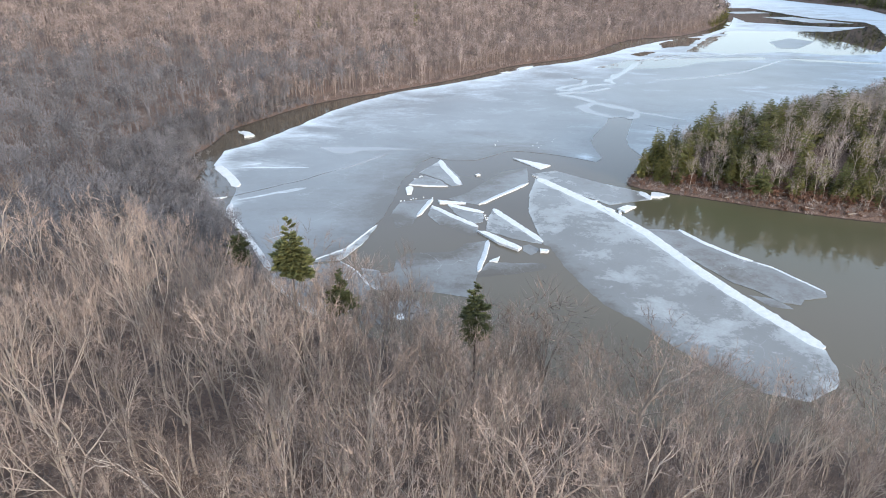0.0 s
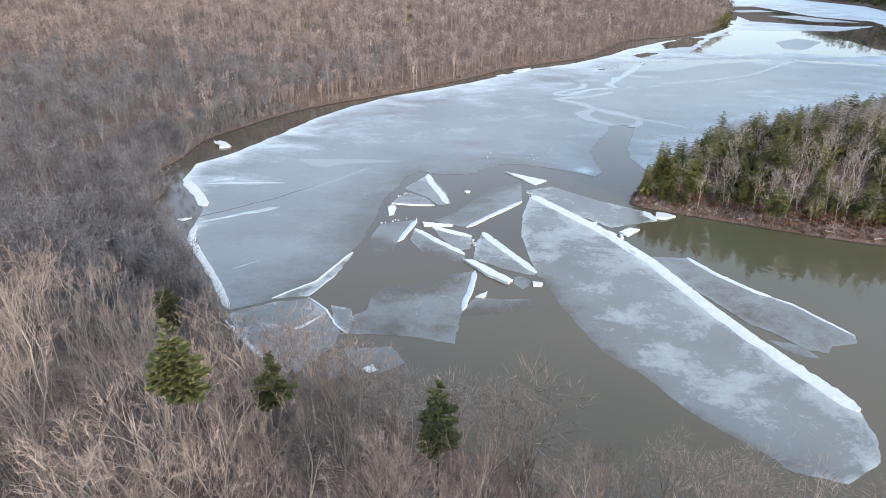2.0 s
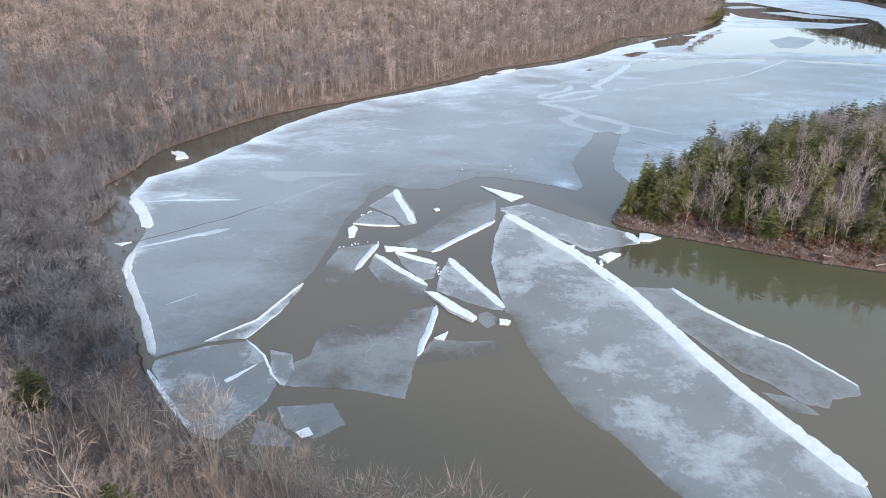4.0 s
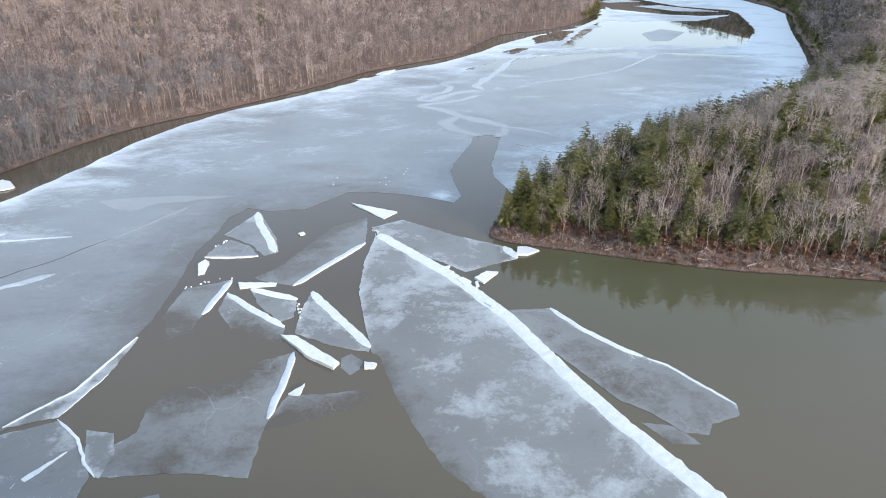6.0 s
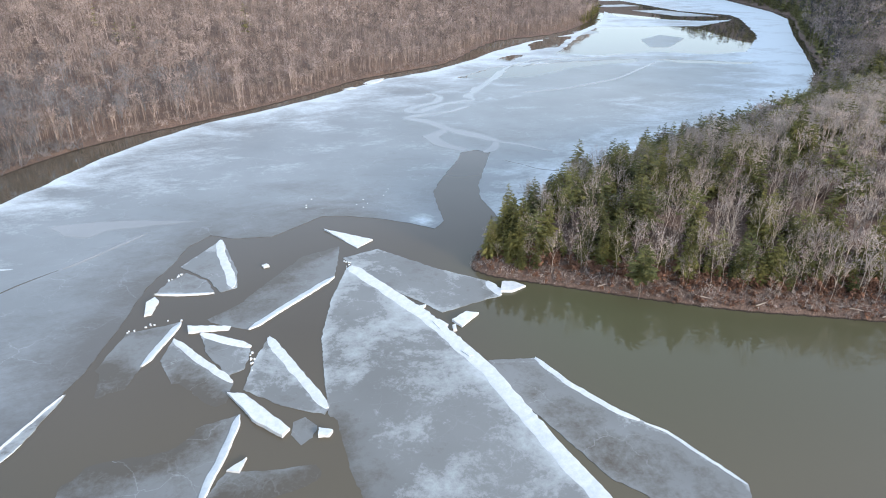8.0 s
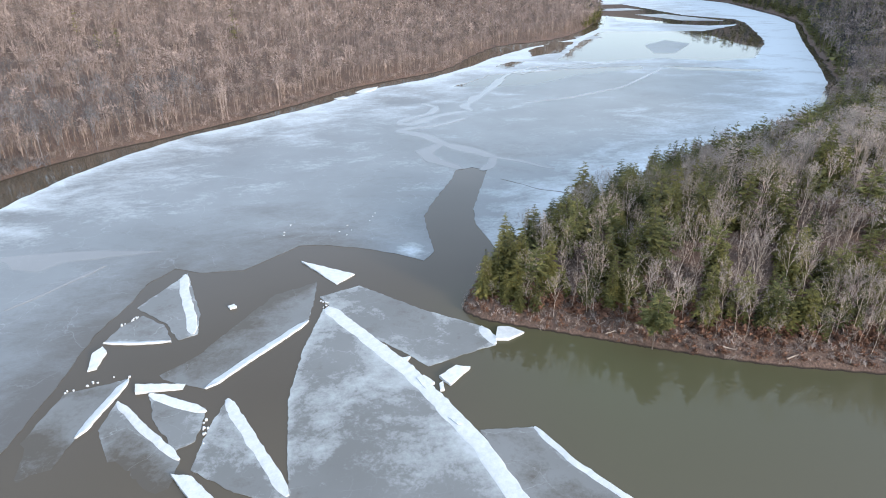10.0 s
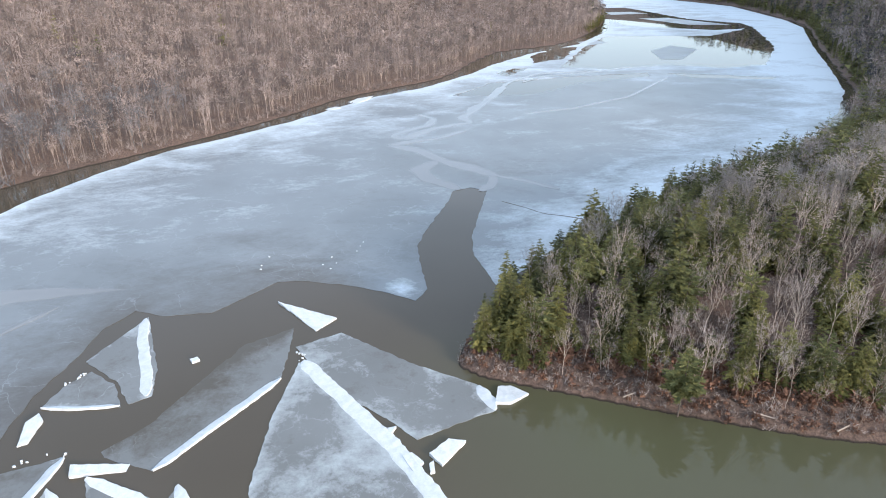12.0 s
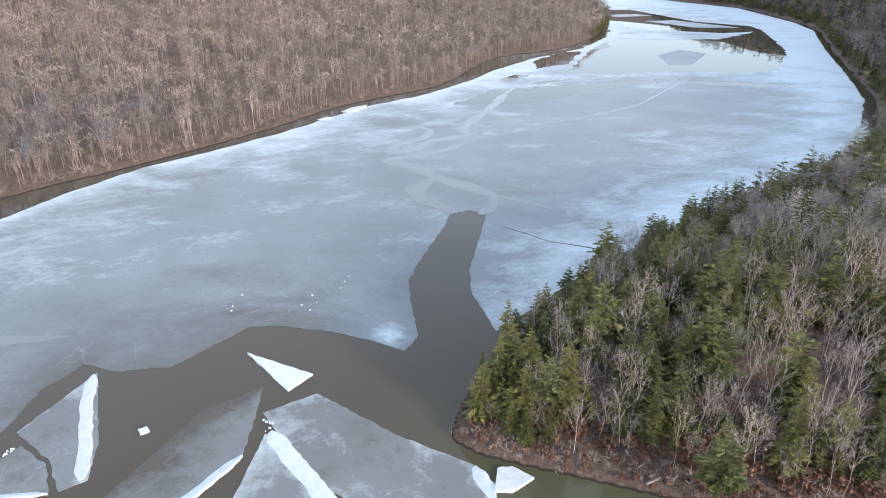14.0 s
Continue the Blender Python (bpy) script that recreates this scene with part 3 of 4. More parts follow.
for k, p in enumerate(([(44.8, 163.1), (46.2, 163.5), (47.7, 161.3), (45.9, 160)], [(48.7, 162.9), (52, 165.4), (54.5, 164.7), (50.2, 160.4)], [(48.4, 161), (49.1, 161.4), (49, 159.3), (48.3, 159.2)],
                       [(62.4, 176.6), (64.5, 176.6), (67, 174), (63.3, 172), (61, 172.5)], [(48.4, 152.3), (49.3, 152.7), (50.2, 150.4), (49.5, 150.4)], [(43.2, 169.4), (44.6, 169.5), (43.5, 167.8)], [(10.1, 193.2), (11.3, 193.6), (11.9, 192.7), (10.7, 192.1)])):
    slab(p, "small broken white ice block", 0.45, 20 + k)
slab([(-82.9, 250), (-81, 252), (-78.9, 248.3), (-77, 246.6), (-73.5, 240.5), (-75.4, 238.3), (-77, 238), (-78.4, 242.8), (-81.2, 245.5)], "snow-covered ice block in the bay", 0.22, 30)
slab([(34.7, 389.6), (39.6, 394), (42, 390.6), (37, 387.2)], "white ice strip along the far bank", 0.2, 31)
slab([(42, 398), (50, 409.4), (58, 412.8), (55, 406), (46, 396.5)], "white ice strip along the far bank", 0.2, 32)


def crumbs(line, count, spread, size, seed, label, group):
    """Small broken bits of ice strewn along a line."""
    rng = random.Random(seed)
    pts = bend(line, False, 0.5)
    for k in range(count):
        x, y = pts[rng.randrange(len(pts))]
        x, y, r = x + rng.gauss(0, spread), y + rng.gauss(0, spread), size * rng.uniform(0.5, 1.3)
        bm = bmesh.new()
        n = rng.randrange(4, 7)
        low = [bm.verts.new((math.cos(6.283 * j / n) * r * rng.uniform(0.7, 1.2), math.sin(6.283 * j / n) * r * rng.uniform(0.7, 1.2), -0.1)) for j in range(n)]
        high = [bm.verts.new((c.co.x * 0.85, c.co.y * 0.85, 0.12 + rng.uniform(0, 0.5) * r)) for c in low]
        bm.faces.new(high)
        for j in range(n):
            bm.faces.new((low[j], low[(j + 1) % n], high[(j + 1) % n], high[j]))
        me = bpy.data.meshes.new("ice_crumb")
        bm.to_mesh(me)
        bm.free()
        me.materials.append(SNOW)
        tagged(new("ice_crumb", me), label, "ice block", group).location = (x, y, 0.04)


crumbs([(28.6, 193.5), (33, 184), (38.5, 176)], 26, 0.45, 0.24, 1, "small crumb of broken white ice between floes", "ice crumbs between floes")
crumbs([(-9.5, 189), (-7, 192)], 10, 0.3, 0.25, 2, "small crumb of broken white ice between floes", "ice crumbs between floes")
crumbs([(-12.5, 169), (-7, 171.5), (-3.3, 172)], 10, 0.4, 0.2, 3, "small crumb of broken white ice between floes", "ice crumbs between floes")
crumbs([(11, 158.5), (11.6, 153)], 8, 0.25, 0.25, 4, "small crumb of broken white ice between floes", "ice crumbs between floes")
crumbs([(20, 232), (36, 228), (44, 236)], 10, 4.0, 0.22, 6, "small crumb of white ice lying on the ice sheet", "ice crumbs on the sheet")


# ---- trees ----
class Soup:
    """Triangles of one tree, gathered."""

    def __init__(self):
        self.v, self.f = [], []

    def tube(self, a, b, r0, r1, sides):
        ax = (b - a).normalized()
        u = ax.orthogonal().normalized()
        w2 = ax.cross(u)
        n = len(self.v)
        tip = r1 <= 0
        for k in range(sides):
            t = 2 * math.pi * k / sides
            self.v.append(a + (u * math.cos(t) + w2 * math.sin(t)) * r0)
        if tip:
            self.v.append(b)
            self.f += [(n + k, n + (k + 1) % sides, n + sides) for k in range(sides)]
            return
        for k in range(sides):
            t = 2 * math.pi * k / sides
            self.v.append(b + (u * math.cos(t) + w2 * math.sin(t)) * r1)
        for k in range(sides):
            j = (k + 1) % sides
            self.f += [(n + k, n + j, n + sides + j), (n + k, n + sides + j, n + sides + k)]

    def blade(self, a, b, wide, rng):
        side = (b - a).cross(Vector((rng.uniform(-1, 1), rng.uniform(-1, 1), rng.uniform(-1, 1)))).normalized() * wide * 0.5
        n = len(self.v)
        self.v += [a - side, a + side, b]
        self.f.append((n, n + 1, n + 2))

    def arrays(self):
        return np.array([tuple(c) for c in self.v], np.float32), np.array(self.f, np.int32)


def turned(way, rng, low, high, lift=0.0):
    """A direction that leaves the given one by an angle between low and high degrees."""
    side = way.orthogonal().normalized()
    side.rotate(Matrix.Rotation(rng.uniform(0, 2 * math.pi), 3, way))
    a = radians(rng.uniform(low, high))
    out = way * math.cos(a) + side * math.sin(a)
    out.z += lift
    return out.normalized()


def bare_tree(seed, tall, limbs, levels, last, wide, broad=0.24, sides=0, fork=0.4):
    """A leafless broadleaf tree: a trunk that forks into rising limbs, which part again and again to a domed crown of fine twigs.
    Returns the trunk with its limbs, and the crown. Without sides it is drawn more coarsely, for the distance."""
    rng, trunk, crown = random.Random(seed), Soup(), Soup()
    fork *= rng.uniform(0.75, 1.2)
    up = Vector((0, 0, 1))

    def grow(p, way, long, rad, level):
        curl = Vector((rng.gauss(0, 0.16), rng.gauss(0, 0.16), 0.10 + rng.gauss(0, 0.08)))
        mid = p + way * long * 0.5
        onward = (way + curl).normalized()
        end = mid + onward * long * 0.5
        if sides and level >= levels - 1:
            trunk.tube(p, mid, rad, rad * 0.8, max(3, sides - 1))
            trunk.tube(mid, end, rad * 0.8, rad * 0.6, max(3, sides - 1))
        elif sides and level >= levels - 2:
            trunk.tube(p, mid, rad, rad * 0.75, 3)
            trunk.tube(mid, end, rad * 0.75, 0, 3)
        elif level >= levels:
            trunk.tube(p, end, rad, 0, 3)
        elif sides and level >= 1:
            crown.blade(p, mid, wide * (1.0 + 0.5 * level), rng)
            crown.blade(p.lerp(mid, 0.6), end, wide * (1.0 + 0.4 * level), rng)
        else:
            crown.blade(p, end, wide * (1.0 + 0.35 * level), rng)
        if level == 0:
            return
        kids = last if level == 1 else 3
        for k in range(kids):
            tip = k < 2 and level > 1
            at = end if tip else mid.lerp(end, rng.uniform(-0.3, 0.95)) if level > 1 else p.lerp(end, (k + rng.uniform(0.3, 1.0)) / kids)
            go = turned(onward, rng, 14, 38, 0.05) if tip else turned(onward, rng, 28, 60, 0.06)
            grow(at, go, long * rng.uniform(0.55, 0.82) * (1.0 if level > 1 else 0.75), rad * (0.62 if tip else 0.5), level - 1)

    r = tall * rng.uniform(0.008, 0.0115) * (1.0 if sides > 4 else 0.7)
    top = Vector((rng.gauss(0, 0.03), rng.gauss(0, 0.03), fork)) * tall
    belly = top * 0.5 + Vector((rng.gauss(0, 0.012), rng.gauss(0, 0.012), 0)) * tall
    if sides:
        trunk.tube(Vector((0, 0, -0.6)), belly, r * 1.3, r * 1.0, sides)
        trunk.tube(belly, top, r, r * 0.85, sides)
    else:
        trunk.tube(Vector((0, 0, -0.6)), top * 1.3, r * 1.25, 0, 3)
    start = rng.uniform(0, 6.3)
    for k in range(limbs):
        turn = start + 6.283 * k / limbs + rng.uniform(-0.5, 0.5)
        lean = radians(rng.uniform(14, 40) if k else rng.uniform(2, 10))
        way = Vector((math.cos(turn) * math.sin(lean), math.sin(turn) * math.sin(lean), math.cos(lean)))
        at = top if k < 3 else belly.lerp(top, rng.uniform(0.45, 1.0))
        grow(at, way, tall * rng.uniform(0.2, 0.3), r * (0.72 if k < 2 else 0.5), levels)
    (v, f), (v2, f2) = trunk.arrays(), crown.arrays()
    high, reach = v2[:, 2].max(), np.percentile(np.hypot(v2[:, 0], v2[:, 1]), 93)
    high_scale, side_scale = tall / high, np.clip(broad * tall / reach, 0.5, 1.35)
    for a in (v, v2):
        a[:, 2] = np.where(a[:, 2] > 0, a[:, 2] * high_scale, a[:, 2])
        a[:, :2] *= side_scale
    return (v, f), (v2, f2)


def dome_tree(seed, tall, limbs, count, wide, long, broad=0.21, fork=0.42):
    """A leafless tree as it looks from afar: a pale trunk, a few rising limbs, and short twigs that cover the domes of its crown."""
    rng, trunk, crown = random.Random(seed), Soup(), Soup()
    trunk.tube(Vector((0, 0, -0.6)), Vector((rng.gauss(0, 0.02), rng.gauss(0, 0.02), 0.72)) * tall, tall * 0.008, 0, 3)
    domes = []
    for k in range(limbs):
        turn = 6.283 * k / limbs + rng.uniform(-0.5, 0.5) + seed
        out = broad * rng.uniform(0.35, 0.68) if k else 0.06
        heart = Vector((math.cos(turn) * out, math.sin(turn) * out, rng.uniform(0.62, 0.76) if k else 0.8)) * tall
        domes.append((heart, tall * rng.uniform(0.09, 0.135)))
        trunk.tube(Vector((0, 0, fork * tall * rng.uniform(0.8, 1.15))), heart + Vector((0, 0, 0.06 * tall)), tall * 0.005, 0, 3)
    for n in range(count):
        heart, size = domes[n % limbs]
        way = Vector((rng.gauss(0, 1), rng.gauss(0, 1), rng.gauss(0.45, 0.8))).normalized()
        p = heart + way * size * rng.uniform(0.5, 0.95)
        go = (way + Vector((rng.gauss(0, 0.4), rng.gauss(0, 0.4), rng.uniform(0.0, 0.6)))).normalized()
        crown.blade(p, p + go * tall * long * rng.uniform(0.6, 1.3), wide, rng)
    return trunk.arrays(), crown.arrays()


def conifer(seed, tall, levels, around, reach, first, sprays, taper=1.4, lift=-0.15, tuft=0.0, spray=0.3):
    """A needle tree: a straight trunk and whorls of boughs, each a flat drooping fan of small sprays; with tuft they crowd to the boughs' ends."""
    rng, trunk, crown = random.Random(seed), Soup(), Soup()
    trunk.tube(Vector((0, 0, -0.6)), Vector((0, 0, tall * 0.6)), tall * 0.011, tall * 0.005, 5)
    trunk.tube(Vector((0, 0, tall * 0.6)), Vector((0, 0, tall * 0.95)), tall * 0.005, 0, 4)
    for k in range(levels):
        t = k / (levels - 1)
        z = tall * (first + (0.94 - first) * t)
        long = reach * ((1 - t ** taper) * min(1.0, 0.7 + 1.2 * t) + 0.14) * rng.uniform(0.82, 1.15)
        count = max(4, round(around * (1 - 0.45 * t)))
        for j in range(count):
            a = 2 * math.pi * (j + rng.uniform(-0.35, 0.35)) / count + k * 1.3
            out = Vector((math.cos(a), math.sin(a), 0))
            size = long * rng.uniform(0.6, 1.12)
            slope = lift + 0.55 * t * t + rng.uniform(-0.12, 0.12)
            side = out.cross(Vector((0, 0, 1)))
            foot = Vector((0, 0, z + rng.uniform(-0.5, 0.5) * tall / levels * 0.6))
            for n in range(sprays):
                u = 0.16 + 0.84 * (n + rng.random()) / sprays
                u = u ** (1 - 0.6 * tuft)
                at = foot + out * size * u * 0.9 + Vector((0, 0, size * (slope * u - 0.16 * u * u)))
                l = size * spray * (1.25 - 0.55 * u) * rng.uniform(0.7, 1.3) + 0.12
                b = rng.choice((-1, 1)) * rng.uniform(0.15, 1.25)
                go = (out * math.cos(b) + side * math.sin(b) + Vector((0, 0, slope * 0.6 + rng.uniform(-0.5, 0.3) + tuft * rng.uniform(-0.2, 0.8)))).normalized()
                flat = go.cross(Vector((rng.gauss(0, 0.4), rng.gauss(0, 0.4), 1))).normalized() * l * rng.uniform(0.3, 0.46)
                n0 = len(crown.v)
                crown.v += [at + flat - go * l * 0.2, at + go * l, at - flat - go * l * 0.2]
                crown.f.append((n0, n0 + 1, n0 + 2))
    return trunk.arrays(), crown.arrays()


def joined(trunk, crown):
    (v, f), (v2, f2) = trunk, crown
    return np.r_[v, v2], np.r_[f, f2 + len(v)], len(f)


def woods(name, kinds, places, sizes, material, label, seed, bark_material=None):
    """Many trees joined in one mesh, for woods that nobody could count."""
    rng = np.random.default_rng(seed)
    pick, spin = rng.integers(0, len(kinds), len(places)), rng.uniform(0, 2 * np.pi, len(places))
    verts, faces, wooden, own, n = [], [], [], [], 0
    for k, (v, f, *stem) in enumerate(kinds):
        some = np.nonzero(pick == k)[0]
        if not len(some):
            continue
        c, s2 = np.cos(spin[some])[:, None], np.sin(spin[some])[:, None]
        size, slim = sizes[some][:, None], rng.uniform(0.8, 1.2, (len(some), 1))
        x, y, z = v[:, 0][None] * slim, v[:, 1][None] * slim, v[:, 2][None]
        all_v = np.stack([(x * c - y * s2) * size, (x * s2 + y * c) * size, z * size], 2) + places[some][:, None]
        verts.append(all_v.reshape(-1, 3))
        faces.append((f[None] + n + (np.arange(len(some)) * len(v))[:, None, None]).reshape(-1, 3))
        wooden.append(np.tile(np.arange(len(f)) < (stem[0] if stem else 0), len(some)))
        own.append(np.repeat(rng.random(len(some)), len(v)))
        n += len(some) * len(v)
    if not verts:
        return None
    me = sheet_mesh(name, np.concatenate(verts), np.concatenate(faces), (material, bark_material or material), False, np.concatenate(wooden))
    me.attributes.new("tree", "FLOAT", "POINT").data.foreach_set("value", np.concatenate(own).astype(np.float32))
    return tagged(new(name, me), label, "woods", kind="stuff")


def scatter(x0, x1, y0, y1, step, seed, least=1.0):
    rng = np.random.default_rng(seed)
    x, y = np.meshgrid(np.arange(x0, x1, step), np.arange(y0, y1, step))
    p = np.c_[x.ravel(), y.ravel()] + rng.uniform(-0.48, 0.48, (x.size, 2)) * step
    p = p[(p[:, 0] > -0.68 * p[:, 1] - 45) & (p[:, 0] < np.maximum(0.68 * p[:, 1] + 40, 0.97 * p[:, 1] - 20))]
    d = shore(p)
    p, d = p[d > least], d[d > least]
    return p, d, land(p, d)


POINT_LAND = bend(POINT + [(330, 90), (330, 330), (268, 340)], True, 6)
near_kinds = [bare_tree(k, 17, 4, 5, 6, 0.034, 0.20 + 0.02 * (k % 4), 6, 0.27 + 0.05 * (k % 4)) for k in range(8)]
slope_kinds = [joined(*bare_tree(10 + k, 17, 5, 4, 7, 0.042, 0.23, 4, 0.32)) for k in range(6)]
shore_kinds = [joined(*dome_tree(30 + k, 17, 9, 330, 0.065, 0.075, 0.24, 0.3)) for k in range(6)]
point_kinds = [bare_tree(120 + k, 17, 5, 4, 5, 0.042, 0.23, 4, 0.42) for k in range(6)]
mid_kinds = [joined(*dome_tree(20 + k, 17, 8, 190, 0.15, 0.07)) for k in range(8)]
low_kinds = [joined(*dome_tree(40 + k, 17, 7, 84, 0.27, 0.075)) for k in range(8)]
far_kinds = [joined(*dome_tree(60 + k, 17, 6, 42, 0.5, 0.085)) for k in range(8)]
hemlock_kinds = [conifer(80 + k, 17, 17, 10, 3.2 + 0.3 * k, 0.05, 14, 1.7 + 0.2 * k, -0.2, 0.25, 0.28) for k in range(4)]
pine_kinds = [conifer(90 + k, 17, 10, 8, 4.4, 0.32, 20, 1.7, 0.05, 0.5, 0.28) for k in range(3)]
mid_conifers = [joined(*conifer(110 + k, 17, 10, 8, 3.4 + 0.3 * k, 0.05, 6, 1.8, -0.15, 0.1, 0.5)) for k in range(4)]
far_conifers = [joined(*conifer(100 + k, 17, 7, 6, 3.6, 0.05, 3, 1.4, -0.15, 0.0, 0.75)) for k in range(3)]


def tree_kind(name, trunk, crown, bark_material, leaf_material, label, group, at):
    thing = tagged(new(name), label, "tree", group)
    part("trunk", sheet_mesh("trunk", *trunk, bark_material, True), thing)
    part("crown", sheet_mesh("crown", *crown, leaf_material), thing)
    thing.matrix_basis = at
    return thing


def standing(x, y, z, spin, size, slim=1.0):
    return pose(x, y, z, 0, 0, spin) @ Matrix.Diagonal((size * slim, size * slim, size, 1))


def plant(kinds, name, bark_material, leaf_material, label, group, spots, seed):
    """Single trees, each a thing of its own that shares its kind's meshes."""
    rng, first = random.Random(seed), {}
    for x, y, z, size in spots:
        k = rng.randrange(len(kinds))
        if k not in first:
            first[k] = tree_kind(name, *kinds[k], bark_material, leaf_material, label, group, Matrix())
            thing = first[k]
        else:
            thing = copy_thing(first[k], Matrix())
        thing.matrix_basis = standing(x, y, z, rng.uniform(0, 360), size, rng.uniform(0.85, 1.15))


rng = np.random.default_rng(5)
# The near wood on the slope under the start of the flight.
p, d, z = scatter(-75, 95, 8, 130, 6.2, 11)
keep = (p[:, 1] < 100) & (p[:, 0] > -62)
p, d, z = p[keep], d[keep], z[keep]
size = np.clip(rng.normal(1.05, 0.2, len(p)), 0.6, 1.5) * np.clip(0.45 + d / 42, 0.45, 1.1)
order = np.argsort(np.hypot(p[:, 0], p[:, 1] - 45))
order = order[d[order] > 12]
close, rest = order[:150], order[150:]
edge = d <= 12
woods("bare_woods", shore_kinds, np.c_[p, z][edge], size[edge] * 1.3, TWIG, "dense leafless grey trees along the near shore", 3, BARK)
plant(near_kinds, "bare_tree", BARK, TWIG, "leafless pale-barked broadleaf tree on the near slope", "bare trees on the near slope", [(*p[k], z[k], size[k]) for k in close], 1)
woods("bare_woods", slope_kinds, np.c_[p, z][rest], size[rest], TWIG, "leafless grey-brown woods on the near slope", 2, BARK)

p, d, z = scatter(-70, 95, 12, 112, 5.4, 19)
keep = p[:, 0] > -60
woods("bare_woods", shore_kinds, np.c_[p, z][keep], rng.uniform(0.3, 0.62, keep.sum()), TWIG, "small leafless trees between the taller ones", 4, BARK)

# Woods behind the bay and over the far hills.
p, d, z = scatter(-420, -17, 60, 420, 5.2, 12)
keep = ~((p[:, 1] < 100) & (p[:, 0] > -62)) & (p[:, 0] < -20) & (z < 72 - 0.05 * np.hypot(p[:, 0], p[:, 1]))
p, d, z = p[keep], d[keep], z[keep]
size = np.clip(rng.normal(0.92, 0.16, len(p)), 0.5, 1.3) * np.where(p[:, 1] > 270, 0.95, np.clip(0.5 + d / 60, 0.5, 0.95))
# The jitter blends the painted-shade grey into the lit far colour.
far = np.hypot(p[:, 0], p[:, 1]) + rng.normal(0, 30, len(p)) > 350
for k, (some, kinds, name) in enumerate(((~far & (p[:, 1] < 170), mid_kinds, "leafless grey woods behind the bay"), (~far & (p[:, 1] >= 170), mid_kinds, "leafless grey woods beside the bay"), (far, low_kinds, "leafless brown woods on the far slope"))):
    woods("bare_woods", kinds, np.c_[p, z][some], size[some], FAR_TWIG if k == 2 else BAY_SHADE_TWIG, name, 20 + k)
p, d, z = scatter(-700, 470, 300, 1500, 6.6, 13)
keep = ((p[:, 1] >= 420) | (p[:, 0] >= -20)) & (z < 76 - 0.05 * np.hypot(p[:, 0] - 20, p[:, 1] - 60)) & (p[:, 0] < 450)
p, d, z = p[keep], d[keep], z[keep]
size = np.clip(rng.normal(1.0, 0.15, len(p)), 0.6, 1.35)
near_half = np.hypot(p[:, 0], p[:, 1]) < 480
green = (rng.random(len(p)) < 0.012) & (d > 25)
woods("bare_woods", low_kinds, np.c_[p, z][near_half & ~green], size[near_half & ~green], FAR_TWIG, "leafless brown woods on the far hillside", 31)
woods("bare_woods", far_kinds, np.c_[p, z][~near_half & ~green], size[~near_half & ~green], FAR_TWIG, "distant leafless brown woods", 32)
woods("evergreen_woods", far_conifers, np.c_[p, z][green], size[green] * 0.9, HEMLOCK, "scattered dark evergreens on the far hills", 33)

# Lower growth along the far banks.
p, d, z = scatter(-120, 300, 240, 800, 3.4, 16)
keep = ~inside(p, POINT_LAND) & (p[:, 0] < 0.27 * p[:, 1] + 100) & (d < 15) & (d > 2.2)
p, d, z = p[keep], d[keep], z[keep]
woods("bare_woods", low_kinds, np.c_[p, z], rng.uniform(0.25, 0.85, len(p)), FAR_TWIG, "lower leafless trees along the far bank", 34, TWIG)

# Lower trees that crowd to the bay's water.
p, d, z = scatter(-130, -35, 118, 290, 3.0, 17, 0.2)
keep = d < 13
woods("bare_woods", mid_kinds, np.c_[p, z][keep], rng.uniform(0.3, 0.72, keep.sum()), BAY_SHADE_TWIG, "lower leafless trees crowding the bay's edge", 35)

# The wooded point.
p, d, z = scatter(55, 330, 120, 345, 3.2, 14)
on = inside(p, POINT_LAND)
p, d, z = p[on], d[on], z[on]
south = shore_distance(p, POINT[6:], False)
north = shore_distance(p, POINT[:7], False)
keep = ((south > 2.3) | (north < 8)) & (d > 1.6)
p, d, z, south, north = p[keep], d[keep], z[keep], south[keep], north[keep]
chance = 0.31 + 0.25 * np.clip((p[:, 0] - 160) / 80, 0, 1) + 0.56 * np.exp(-(north / 19) ** 2) - 0.14 * np.exp(-(south / 9) ** 2)
green = rng.random(len(p)) < chance
piny = green & (rng.random(len(p)) < 0.18) & (north > 10)
size = np.clip(rng.normal(0.64, 0.11, len(p)), 0.35, 0.95)
size[green] = np.clip(rng.normal(0.60, 0.15, green.sum()), 0.28, 1.0)
size[north < 4] *= 0.95
reach = np.hypot(p[:, 0] - 75, p[:, 1] - 185)
for mask, kinds, name, leaf, label, group, most in (
        (green & ~piny, hemlock_kinds, "hemlock_tree", HEMLOCK, "dense dark green conical hemlock tree", "hemlocks on the wooded point", 250),
        (piny, pine_kinds, "pine_tree", PINE, "open yellow-green pine tree", "pines on the wooded point", 60),
        (~green, mid_kinds, "bare_tree", BARK, "leafless pale grey tree on the wooded point", "bare trees on the wooded point", 200)):
    some = np.nonzero(mask)[0]
    some = some[np.argsort(reach[some])]
    single, more = some[:most], some[most:]
    if kinds is mid_kinds:
        plant(point_kinds, name, BARK, SILVER_TWIG, label, group, [(*p[k], z[k], size[k]) for k in single], 3)
        woods("bare_woods", mid_kinds, np.c_[p, z][more], size[more], SILVER_TWIG, "leafless grey woods on the point", 41, BARK)
    else:
        plant(kinds, name, CONIFER_BARK, leaf, label, group, [(*p[k], z[k], size[k]) for k in single], 4)
        if len(more):
            woods("evergreen_woods", mid_conifers, np.c_[p, z][more], size[more], leaf, "dark evergreen woods on the point", 42, CONIFER_BARK)

